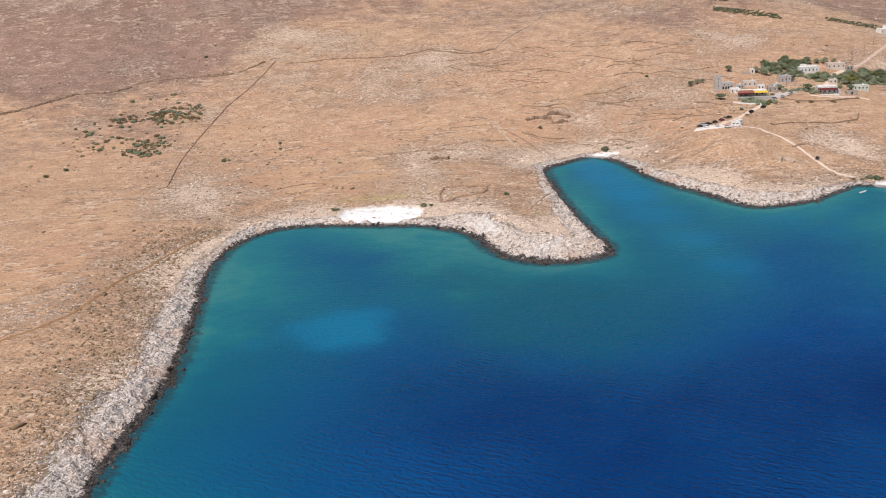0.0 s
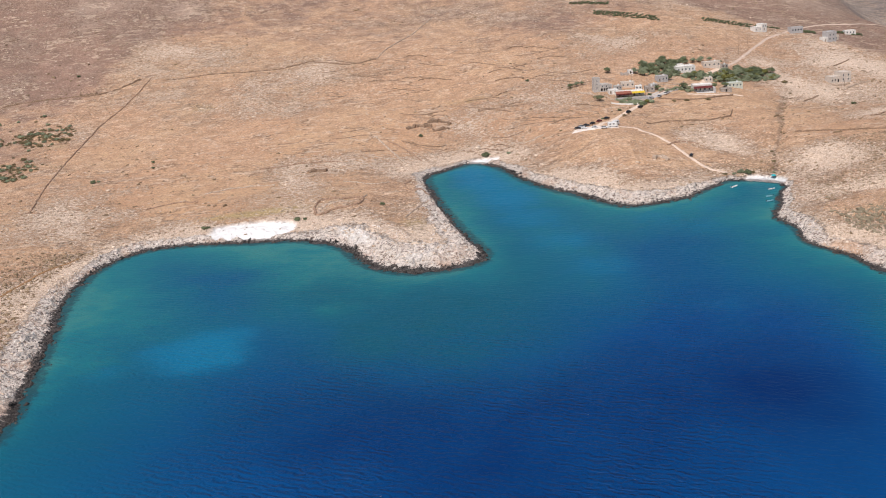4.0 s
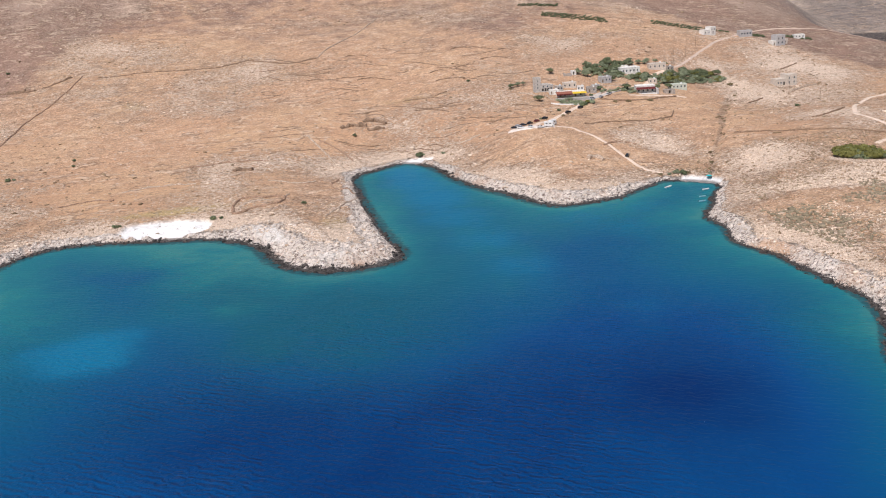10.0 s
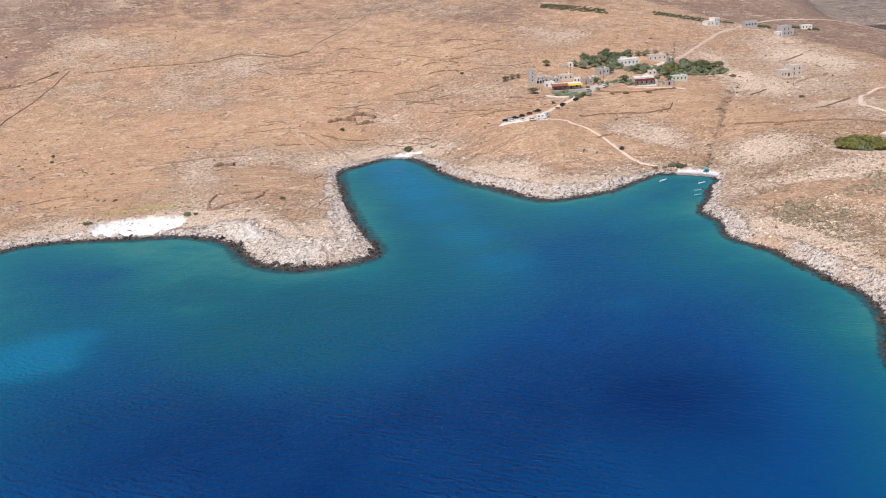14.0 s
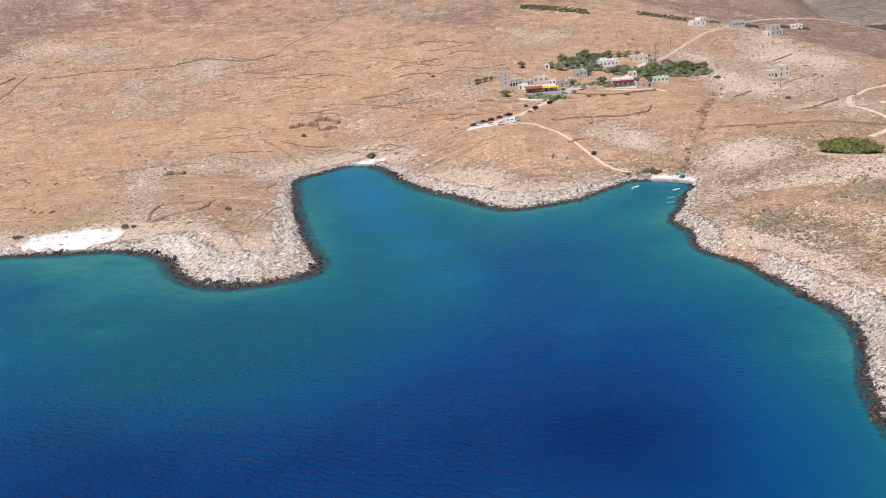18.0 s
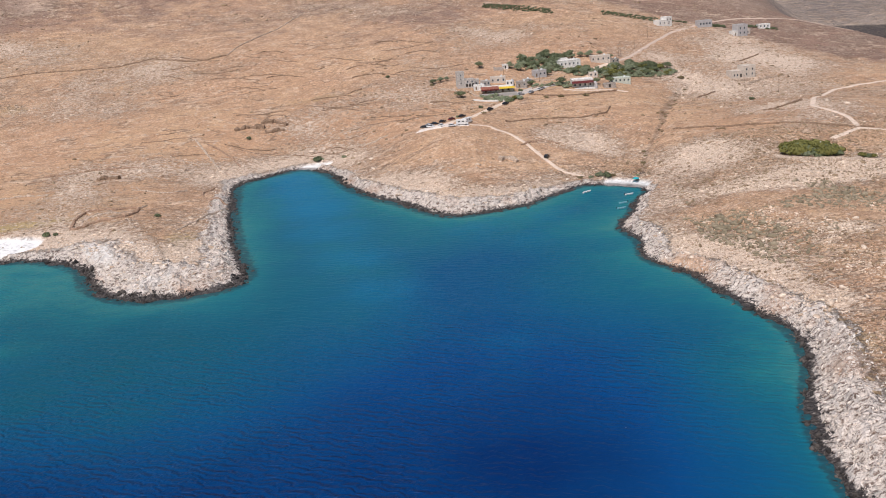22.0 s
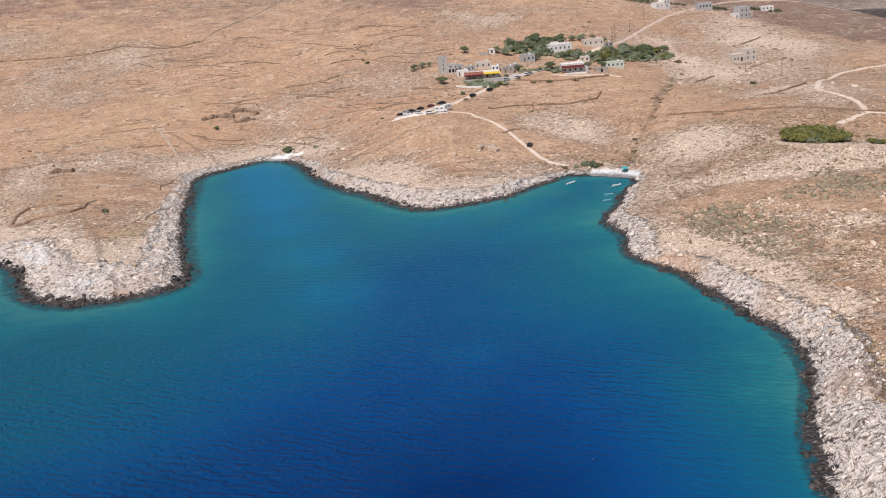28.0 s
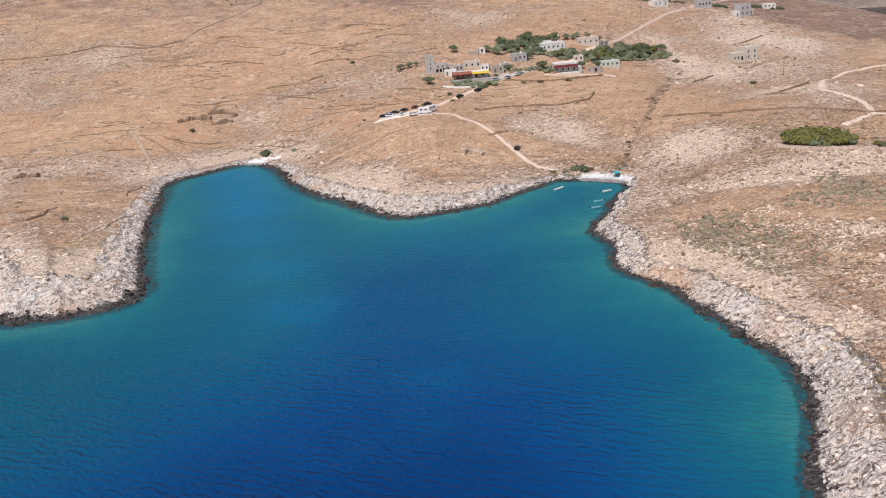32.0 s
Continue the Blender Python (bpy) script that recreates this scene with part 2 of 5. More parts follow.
def ground_material():
    m, t, b = material("dry_grass_and_limestone", 0.95)
    b.inputs["Specular IOR Level"].default_value = 0.1
    geo = t.nodes.new("ShaderNodeNewGeometry")
    pos = geo.outputs["Position"]
    sep = t.nodes.new("ShaderNodeSeparateXYZ")
    t.links.new(pos, sep.inputs[0])
    warp = t.nodes.new("ShaderNodeTexNoise")
    warp.inputs["Scale"].default_value, warp.inputs["Detail"].default_value = 0.35, 3
    t.links.new(pos, warp.inputs["Vector"])
    bent = t.nodes.new("ShaderNodeVectorMath")
    bent.operation = "MULTIPLY_ADD"
    bent.inputs[1].default_value = (2.4, 2.4, 2.4)
    t.links.new(warp.outputs["Color"], bent.inputs[0])
    t.links.new(pos, bent.inputs[2])
    bent = bent.outputs[0]
    stony, heath, rock, sand = attr_node(t, "stony"), attr_node(t, "heath"), attr_node(t, "rock"), attr_node(t, "sand")
    # straw-coloured grass over reddish soil, in patches of several sizes
    wide, mid, fine = noise_node(t, pos, 0.012, 5), noise_node(t, pos, 0.075, 6, 0.65), noise_node(t, pos, 0.8, 5, 0.7)
    streak = noise_node(t, stretch_node(t, bent, (0.10, 0.55, 0.55), 6), 1.0, 5, 0.65)
    tuft = noise_node(t, pos, 2.2, 3, 0.75)
    col = mix_node(t, step_node(t, wide, 0.38, 0.62), (0.585, 0.345, 0.205), (0.62, 0.395, 0.235))
    col = mix_node(t, step_node(t, mid, 0.40, 0.64, 0, 0.8), col, (0.505, 0.30, 0.180))
    col = mix_node(t, step_node(t, streak, 0.52, 0.68, 0, 0.45), col, (0.33, 0.22, 0.15))
    col = mix_node(t, step_node(t, streak, 0.46, 0.34, 0, 0.5), col, (0.60, 0.43, 0.27))
    col = mix_node(t, step_node(t, fine, 0.50, 0.64, 0, 0.7), col, (0.30, 0.195, 0.13))
    col = mix_node(t, step_node(t, tuft, 0.58, 0.68, 0, 0.7), col, (0.19, 0.125, 0.08))
    # grey heath on the upper slopes
    hcol = mix_node(t, step_node(t, mid, 0.35, 0.65), (0.30, 0.190, 0.150), (0.205, 0.132, 0.108))
    hcol = mix_node(t, step_node(t, fine, 0.5, 0.66, 0, 0.7), hcol, (0.15, 0.105, 0.085))
    hmask = step_node(t, math_node(t, "ADD", heath, math_node(t, "MULTIPLY", math_node(t, "SUBTRACT", mid, 0.5), 0.9)), 0.30, 0.75, 0, 0.9)
    col = mix_node(t, hmask, col, hcol)
    # far maquis, with the grey of distant haze painted into its colour
    hazy_maquis = attr_node(t, "hazy_maquis")
    col = mix_node(t, hazy_maquis, col, mix_node(t, step_node(t, mid, 0.4, 0.6), (0.13, 0.125, 0.125), (0.25, 0.215, 0.20)))
    # yellow-green grass where the ground is damp
    col = mix_node(t, step_node(t, math_node(t, "ADD", attr_node(t, "damp"), math_node(t, "MULTIPLY", math_node(t, "SUBTRACT", mid, 0.5), 0.8)), 0.25, 0.7, 0, 0.75), col, mix_node(t, fine, (0.50, 0.37, 0.16), (0.40, 0.33, 0.13)))
    # brown brush in the dry gully
    brush = math_node(t, "ADD", attr_node(t, "gully"), math_node(t, "MULTIPLY", math_node(t, "SUBTRACT", fine, 0.5), 1.6))
    col = mix_node(t, math_node(t, "MULTIPLY", step_node(t, brush, 0.35, 0.8, 0, 0.85), step_node(t, attr_node(t, "gully"), 0.02, 0.3)), col, mix_node(t, tuft, (0.15, 0.095, 0.06), (0.34, 0.22, 0.14)))
    # low broken rock ledges that follow the slope: foot shade and light lip painted in colour
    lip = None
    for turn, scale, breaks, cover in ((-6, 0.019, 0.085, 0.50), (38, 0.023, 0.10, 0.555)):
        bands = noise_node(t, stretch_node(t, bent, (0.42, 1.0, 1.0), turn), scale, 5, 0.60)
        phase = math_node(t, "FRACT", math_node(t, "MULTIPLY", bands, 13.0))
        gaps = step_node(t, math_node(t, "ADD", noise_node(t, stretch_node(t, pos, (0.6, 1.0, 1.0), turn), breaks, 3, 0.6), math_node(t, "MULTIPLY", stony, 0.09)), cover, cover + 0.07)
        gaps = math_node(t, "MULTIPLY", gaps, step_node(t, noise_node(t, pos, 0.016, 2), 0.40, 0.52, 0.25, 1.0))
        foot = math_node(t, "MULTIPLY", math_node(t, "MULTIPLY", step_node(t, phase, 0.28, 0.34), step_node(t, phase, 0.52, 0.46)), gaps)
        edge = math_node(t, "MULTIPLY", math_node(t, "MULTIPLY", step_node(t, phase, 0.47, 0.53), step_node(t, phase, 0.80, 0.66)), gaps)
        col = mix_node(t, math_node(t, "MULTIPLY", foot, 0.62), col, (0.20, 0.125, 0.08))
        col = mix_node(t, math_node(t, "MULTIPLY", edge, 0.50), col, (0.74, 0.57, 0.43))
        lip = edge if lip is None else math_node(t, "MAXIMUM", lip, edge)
    # limestone showing through: ribs, slabs and single stones
    ribs = noise_node(t, stretch_node(t, bent, (0.42, 0.75, 0.75), -10), 1.0, 5, 0.72)
    grit = noise_node(t, pos, 1.9, 3, 0.75)
    shown = step_node(t, math_node(t, "ADD", ribs, math_node(t, "MULTIPLY", math_node(t, "SUBTRACT", stony, 0.5), 0.32)), 0.50, 0.59, 0, 0.9)
    stone = mix_node(t, step_node(t, grit, 0.36, 0.62), (0.46, 0.325, 0.235), (0.92, 0.765, 0.62))
    col = mix_node(t, math_node(t, "MULTIPLY", math_node(t, "MULTIPLY", shown, step_node(t, stony, 0.05, 0.5)), math_node(t, "SUBTRACT", 1.0, math_node(t, "MULTIPLY", hmask, 0.75))), col, stone)
    single, tone = spots_node(t, bent, 0.33, 0.20, 0.20)
    col = mix_node(t, math_node(t, "MULTIPLY", single, 0.8), col, mix_node(t, tone, (0.42, 0.33, 0.26), (0.68, 0.59, 0.50)))
    clump, tone2 = spots_node(t, pos, 0.24, 0.22, 0.17)
    col = mix_node(t, math_node(t, "MULTIPLY", clump, 0.75), col, mix_node(t, tone2, (0.13, 0.09, 0.06), (0.24, 0.165, 0.10)))
    # tufts, gaps and small stones, grain by grain
    scrub = math_node(t, "MULTIPLY", attr_node(t, "scrub"), math_node(t, "SUBTRACT", 1.0, math_node(t, "MULTIPLY", hmask, 0.55)))
    scrub = math_node(t, "MULTIPLY", scrub, math_node(t, "SUBTRACT", 1.0, math_node(t, "MULTIPLY", math_node(t, "MULTIPLY", shown, step_node(t, stony, 0.3, 0.9)), 0.7)))
    for vec, scale, dark_k, pale_k in ((bent, 2.4, 0.70, 0.55), (bent, 1.05, 0.55, 0.45), (stretch_node(t, bent, (0.5, 1.0, 1.0), -5), 0.24, 0.28, 0.2)):
        v = node(t, "ShaderNodeTexVoronoi", Scale=scale)
        t.links.new(vec, v.inputs["Vector"])
        sp = t.nodes.new("ShaderNodeSeparateColor")
        t.links.new(v.outputs["Color"], sp.inputs[0])
        lot = sp.outputs[0]
        col = mix_node(t, math_node(t, "MULTIPLY", step_node(t, lot, 0.52, 0.95, 0, dark_k), scrub), col, (0.23, 0.148, 0.10))
        col = mix_node(t, math_node(t, "MULTIPLY", step_node(t, lot, 0.26, 0.02, 0, pale_k), scrub), col, (0.84, 0.645, 0.49))
    # bare limestone along the shore, cracked and pitted
    broken = noise_node(t, pos, 0.45, 8, 0.78)
    rock = step_node(t, math_node(t, "ADD", rock, math_node(t, "MULTIPLY", math_node(t, "SUBTRACT", broken, 0.5), 1.7)), 0.34, 0.62)
    blades = noise_node(t, stretch_node(t, bent, (0.45, 1.15, 0.8), 55), 1.0, 3, 0.62)
    pits = noise_node(t, pos, 0.85, 3, 0.65)
    rcol = mix_node(t, step_node(t, blades, 0.38, 0.50), (0.25, 0.185, 0.15), (0.84, 0.74, 0.66))
    rcol = mix_node(t, step_node(t, broken, 0.50, 0.70, 0, 0.8), rcol, (0.86, 0.77, 0.69))
    rcol = mix_node(t, step_node(t, pits, 0.57, 0.66, 0, 0.7), rcol, (0.24, 0.17, 0.13))
    rcol = mix_node(t, step_node(t, noise_node(t, pos, 0.05, 3), 0.53, 0.68, 0, 0.55), rcol, (0.62, 0.41, 0.29))
    rcol = mix_node(t, math_node(t, "MULTIPLY", step_node(t, math_node(t, "ADD", attr_node(t, "bleached"), math_node(t, "SUBTRACT", broken, 0.5)), 0.25, 0.7, 0, 0.8), 1.0), rcol, (0.95, 0.90, 0.85))
    rcol = mix_node(t, math_node(t, "MULTIPLY", step_node(t, math_node(t, "ADD", attr_node(t, "rust"), math_node(t, "SUBTRACT", broken, 0.5)), 0.3, 0.8, 0, 0.8), 1.0), rcol, (0.66, 0.42, 0.27))
    col = mix_node(t, rock, col, rcol)
    # black lichen and wet rock just above the water
    wet = step_node(t, math_node(t, "ADD", sep.outputs["Z"], math_node(t, "MULTIPLY", pits, -2.6)), -1.15, -0.28, 0.95, 0.0)
    ragged = math_node(t, "ADD", math_node(t, "MULTIPLY", math_node(t, "SUBTRACT", broken, 0.5), 2.6), math_node(t, "MULTIPLY", math_node(t, "SUBTRACT", blades, 0.5), 1.6))
    wet = math_node(t, "MAXIMUM", wet, step_node(t, math_node(t, "ADD", attr_node(t, "splash"), ragged), 0.72, 1.1, 0.88, 0.0))
    wet = math_node(t, "MULTIPLY", wet, math_node(t, "SUBTRACT", 1.0, sand))
    col = mix_node(t, wet, col, (0.050, 0.046, 0.048))
    # white shingle
    scol = mix_node(t, step_node(t, fine, 0.35, 0.7), (0.95, 0.93, 0.90), (0.92, 0.90, 0.87))
    scol = mix_node(t, step_node(t, sep.outputs["Z"], 0.15, 0.55, 1, 0), scol, (0.36, 0.33, 0.31))
    col = mix_node(t, sand, col, scol)
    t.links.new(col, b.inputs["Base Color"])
    relief = math_node(t, "ADD", math_node(t, "MULTIPLY", fine, 0.35), math_node(t, "MULTIPLY", math_node(t, "MULTIPLY", blades, rock), 2.4))
    relief = math_node(t, "ADD", relief, math_node(t, "MULTIPLY", lip, 0.5))
    relief = math_node(t, "ADD", relief, math_node(t, "ADD", math_node(t, "MULTIPLY", tuft, 0.3), math_node(t, "MULTIPLY", shown, 0.35)))
    bump_node(t, b, relief, 1.0, 0.9)
    return m


def sea_material():
    m, t, b = material("sea_water", 0.36)
    b.inputs["Specular IOR Level"].default_value = 0.06
    b.inputs["IOR"].default_value = 1.33
    geo = t.nodes.new("ShaderNodeNewGeometry")
    pos = geo.outputs["Position"]
    depth, off = attr_node(t, "depth"), attr_node(t, "off")
    cloud, weed = noise_node(t, pos, 0.024, 5, 0.6), noise_node(t, stretch_node(t, pos, (0.7, 1.0, 1.0), 20), 0.15, 6, 0.7)
    depth = math_node(t, "ADD", depth, math_node(t, "MULTIPLY", math_node(t, "SUBTRACT", cloud, 0.5), 0.26))
    near = step_node(t, depth, 0.06, 0.5, 0.30, 0.05)
    depth = math_node(t, "ADD", depth, math_node(t, "MULTIPLY", math_node(t, "SUBTRACT", weed, 0.5), near))
    ramp = t.nodes.new("ShaderNodeValToRGB")
    stops = [(0.0, (0.034, 0.185, 0.190)), (0.06, (0.014, 0.158, 0.186)), (0.22, (0.0062, 0.112, 0.176)), (0.45, (0.0030, 0.082, 0.186)),
             (0.72, (0.0018, 0.054, 0.182)), (1.0, (0.0009, 0.0230, 0.108))]
    while len(ramp.color_ramp.elements) < len(stops):
        ramp.color_ramp.elements.new(0.5)
    for e, (p, c) in zip(ramp.color_ramp.elements, stops):
        e.position, e.color = p, (*c, 1)
    t.links.new(depth, ramp.inputs[0])
    # beds of weed: a duller green
    meadow = math_node(t, "MULTIPLY", attr_node(t, "meadow"), step_node(t, math_node(t, "ADD", math_node(t, "MULTIPLY", weed, 0.4), math_node(t, "MULTIPLY", cloud, 0.6)), 0.32, 0.62, 0.45, 1.0))
    col = mix_node(t, meadow, ramp.outputs[0], (0.0055, 0.088, 0.132))
    # pale sand showing blue through the deeper water
    bed = math_node(t, "ADD", attr_node(t, "sandbed"), math_node(t, "ADD", math_node(t, "MULTIPLY", math_node(t, "SUBTRACT", weed, 0.5), 0.85), math_node(t, "MULTIPLY", math_node(t, "SUBTRACT", cloud, 0.5), 0.8)))
    bed = math_node(t, "MULTIPLY", step_node(t, bed, 0.0, 1.05, 0, 0.85), step_node(t, attr_node(t, "sandbed"), 0.0, 0.45))
    col = mix_node(t, bed, col, (0.0040, 0.152, 0.285))
    # dark sunken rocks along the shore
    sunk = math_node(t, "ADD", step_node(t, off, 1.0, 11.0, 0.62, -0.25), math_node(t, "SUBTRACT", noise_node(t, pos, 0.38, 5, 0.7), 0.5))
    col = mix_node(t, step_node(t, sunk, 0.36, 0.62, 0, 0.75), col, (0.020, 0.048, 0.062))
    # sun glints on the deeper water, painted as a few pale specks
    painted_glints = math_node(t, "MULTIPLY", step_node(t, noise_node(t, stretch_node(t, pos, (0.42, 1.2, 1), 14), 1.0, 2), 0.785, 0.80), step_node(t, depth, 0.6, 0.9))
    col = mix_node(t, math_node(t, "MULTIPLY", painted_glints, 0.6), col, (0.5, 0.55, 0.6))
    t.links.new(col, b.inputs["Base Color"])
    waves = []
    for scale, turn, length in (((0.85, 1.0, 1.0), 40, 2.1), ((0.80, 1.0, 1.0), 26, 3.1)):
        w = node(t, "ShaderNodeTexWave", Scale=math.pi / 10 / length, Distortion=8.0, Detail=3.0, Detail_Scale=1.8)
        w.bands_direction = "Y"
        t.links.new(stretch_node(t, pos, scale, turn), w.inputs["Vector"])
        waves.append(w.outputs["Fac"])
    chop = noise_node(t, stretch_node(t, pos, (0.5, 0.9, 1), 28), 1.0, 3, 0.6)
    gust = noise_node(t, pos, 0.016, 3)
    calm = math_node(t, "MULTIPLY", step_node(t, gust, 0.36, 0.60, 0.45, 1.0), step_node(t, off, 10.0, 120.0, 0.30, 1.0))
    h = math_node(t, "MULTIPLY", math_node(t, "ADD", math_node(t, "ADD", waves[0], waves[1]), math_node(t, "MULTIPLY", chop, 0.9)), calm)
    bump_node(t, b, h, 1.0, 0.30)
    return m


GROUND, SEA = ground_material(), sea_material()

# ---- ground and sea ----


def axis(lo, a, b, hi, step, g_lo, g_hi):
    """Coordinates that are even from a to b and widen beyond."""
    mid = list(np.arange(a, b, step))
    s, v, low = step, a, []
    while v > lo:
        s *= g_lo
        v -= s
        low.append(v)
    s, v, high = step, mid[-1], []
    while v < hi:
        s *= g_hi
        v += s
        high.append(v)
    return np.array(low[::-1] + mid + high)


def sheet(name, xs, ys, zs, attributes, mat):
    """A grid of quads with heights and named values for its points."""
    nx, ny = len(xs), len(ys)
    co = np.empty((ny * nx, 3), np.float32)
    gx, gy = np.meshgrid(xs, ys)
    co[:, 0], co[:, 1], co[:, 2] = gx.ravel(), gy.ravel(), zs
    i = np.arange(ny * nx, dtype=np.int32).reshape(ny, nx)
    quads = np.stack([i[:-1, :-1], i[:-1, 1:], i[1:, 1:], i[1:, :-1]], -1).reshape(-1, 4)
    me = bpy.data.meshes.new(name)
    me.vertices.add(len(co))
    me.vertices.foreach_set("co", co.ravel())
    me.loops.add(quads.size)
    me.loops.foreach_set("vertex_index", quads.ravel())
    me.polygons.add(len(quads))
    me.polygons.foreach_set("loop_start", np.arange(0, quads.size, 4, dtype=np.int32))
    me.update(calc_edges=True)
    for key, values in attributes.items():
        a = me.attributes.new(key, "FLOAT", "POINT")
        a.data.foreach_set("value", np.asarray(values, np.float32))
    me.polygons.foreach_set("use_smooth", np.ones(len(quads), bool))
    me.materials.append(mat)
    return new(name, me)


def stony_at(x, y):
    """How much limestone shows through the grass; past x 300 extra paleness paints in haze."""
    s = y - np.interp(x, FOOT_X, FOOT_Y)
    v = 0.30 + 0.25 * smooth(300, 360, x) + 0.9 * fbm(x, y, 60, 4, 71) + 0.10 * smooth(200, 700, s) + 1.0 * np.exp(-((x - 243) / 30) ** 2 - ((y - 556) / 32) ** 2) + 0.8 * np.exp(-((x - 330) / 22) ** 2 - ((y - 372) / 14) ** 2) + 0.6 * np.exp(-((x - 150) / 26) ** 2 - ((y - 520) / 22) ** 2)
    v = v + 1.1 * np.exp(-((x - 292) / 50) ** 2 - ((y - 436) / 17) ** 2) + 0.8 * np.exp(-((x - 279) / 9) ** 2 - ((y - 366) / 8) ** 2) + 0.7 * np.exp(-((x - 242) / 10) ** 2 - ((y - 316) / 8) ** 2) + 0.08 * smooth(225, 260, x) * smooth(430, 380, y) + 0.8 * np.exp(-((x - 285) / 24) ** 2 - ((y - 505) / 24) ** 2) + 0.7 * np.exp(-((x - 322) / 32) ** 2 - ((y - 448) / 16) ** 2) + 0.55 * smooth(42, 8, shore_at(x, y)[0])
    v = v + 0.5 * np.exp(-((x + 130) / 30) ** 2 - ((y - 560) / 90) ** 2)
    return np.clip(v, 0, 1)


DAMP = [(-28, 514, 0.9, 32, 7), (52, 458, 0.7, 10, 24), (236, 300, 0.7, 5, 25), (-180, 700, 0.35, 30, 40), (-75, 740, 0.45, 40, 16), (400, 690, 0.4, 25, 8), (120, 690, 0.4, 60, 10), (322, 460, 0.5, 16, 4)]


def gully_at(x, y, wide=1.0):
    """How near the bed of the dry gully that comes down from the village."""
    gx = np.interp(y, [495, 507, 530, 556, 582, 640, 667, 686], [252, 257, 270, 286, 297, 327, 343, 358]) + 4 * fbm(x * 0, y, 14, 3, 74)
    return np.exp(-((x - gx) / (2.0 + 2.0 * smooth(560, 620, y)) / wide) ** 2) * smooth(494, 500, y) * smooth(692, 676, y)


def bleached_at(x, y):
    """The whitest rock, on the back of the cape."""
    u, v = (x - 21) * 0.41 - (y - 456) * 0.91, (x - 21) * 0.91 + (y - 456) * 0.41
    return np.exp(-(u / 19) ** 2 - (v / 4.5) ** 2) + 0.5 * np.exp(-((x - 45) / 22) ** 2 - ((y - 412) / 8) ** 2)


def damp_at(x, y):
    return np.clip(sum(k * np.exp(-((x - cx) / rx) ** 2 - ((y - cy) / ry) ** 2) for cx, cy, k, rx, ry in DAMP), 0, 1)


def heath_at(x, y):
    """Where grey heath takes over from the straw-coloured grass."""
    s = y - np.interp(x, FOOT_X, FOOT_Y)
    v = 0.55 * smooth(170, 310, s + 60 * fbm(x, y, 150, 3, 77)) * smooth(420, 250, x) + 0.25 * smooth(250, 420, x) * smooth(190, 330, s) + 0.95 * smooth(-50, -230, x) * smooth(90, 210, s) + 0.45 * smooth(-120, -210, x) * smooth(580, 660, y)
    v = v + 0.08 * smooth(400, 470, x) * smooth(60, 170, s) + 0.4 * np.exp(-((x - 100) / 45) ** 2 - ((y - 632) / 16) ** 2)
    v = v + 0.75 * smooth(-10, 30, (x - 330) * 0.81 + (y - 905) * 0.585)
    return np.clip(v + 0.25 * fbm(x, y, 70, 3, 78), 0, 1)


def scrub_at(x, y, d):
    """How tufted and stony the grass is: most on the east slope and above the west shore."""
    v = 0.50 + 0.30 * smooth(205, 240, x) * smooth(560, 500, y) + 0.4 * smooth(45, 20, d) + 0.25 * smooth(620, 800, y)
    v = v - 0.25 * np.exp(-((x + 40) / 70) ** 2 - ((y - 570) / 60) ** 2) - 0.25 * np.exp(-((x + 190) / 40) ** 2 - ((y - 430) / 80) ** 2)
    return np.clip(v + 0.45 * fbm(x, y, 45, 3, 79), 0.1, 1)


gx_axis = axis(-3500, -150, 290, 3800, STEP, 1.05, 1.04)
gy_axis = axis(-900, 205, 600, 4500, STEP, 1.10, 1.014)
_x, _y = (a.ravel() for a in np.meshgrid(gx_axis, gy_axis))
_z, _rock, _sand, _d = terrain(_x, _y)
ground = tagged(sheet("ground", gx_axis, gy_axis, _z, {"rock": _rock, "sand": _sand, "stony": stony_at(_x, _y), "heath": heath_at(_x, _y), "scrub": scrub_at(_x, _y, _d), "damp": damp_at(_x, _y), "gully": gully_at(_x, _y), "bleached": bleached_at(_x, _y), "rust": np.exp(-((_x - 219) / 14) ** 2 - ((_y - 364) / 14) ** 2) + 0.6 * np.exp(-((_x + 113) / 8) ** 2 - ((_y - 440) / 30) ** 2), "splash": np.clip(_d / (0.7 + 0.095 * shore_at(_x, _y)[1] * (1 - 0.55 * smooth(150, 190, _x))), -2, 4), "hazy_maquis": smooth(880, 1150, _y + 0.6 * (_x - 500)) * smooth(440, 580, _x)}, GROUND),
                "dry straw-coloured hillside with pale limestone shore and shingle beaches", "ground", kind="structure")
# the shore rock breaks in facets, the rest is rounded
_i = np.arange(len(_x)).reshape(len(gy_axis), len(gx_axis))[:-1, :-1].ravel()
ground.data.polygons.foreach_set("use_smooth", _rock[_i] < 0.45)

# pale sand, weed beds and rock under the water: x, y, change of depth, reach
BED = [(-36, 424, 0.14, 11), (-50, 428, 0.10, 8), (100, 578, -0.10, 14), (7, 368, -0.20, 10), (-85, 400, -0.03, 26), (-75, 415, -0.03, 20), (-20, 447, -0.10, 20), (211, 290, -0.12, 20), (190, 430, -0.06, 20)]
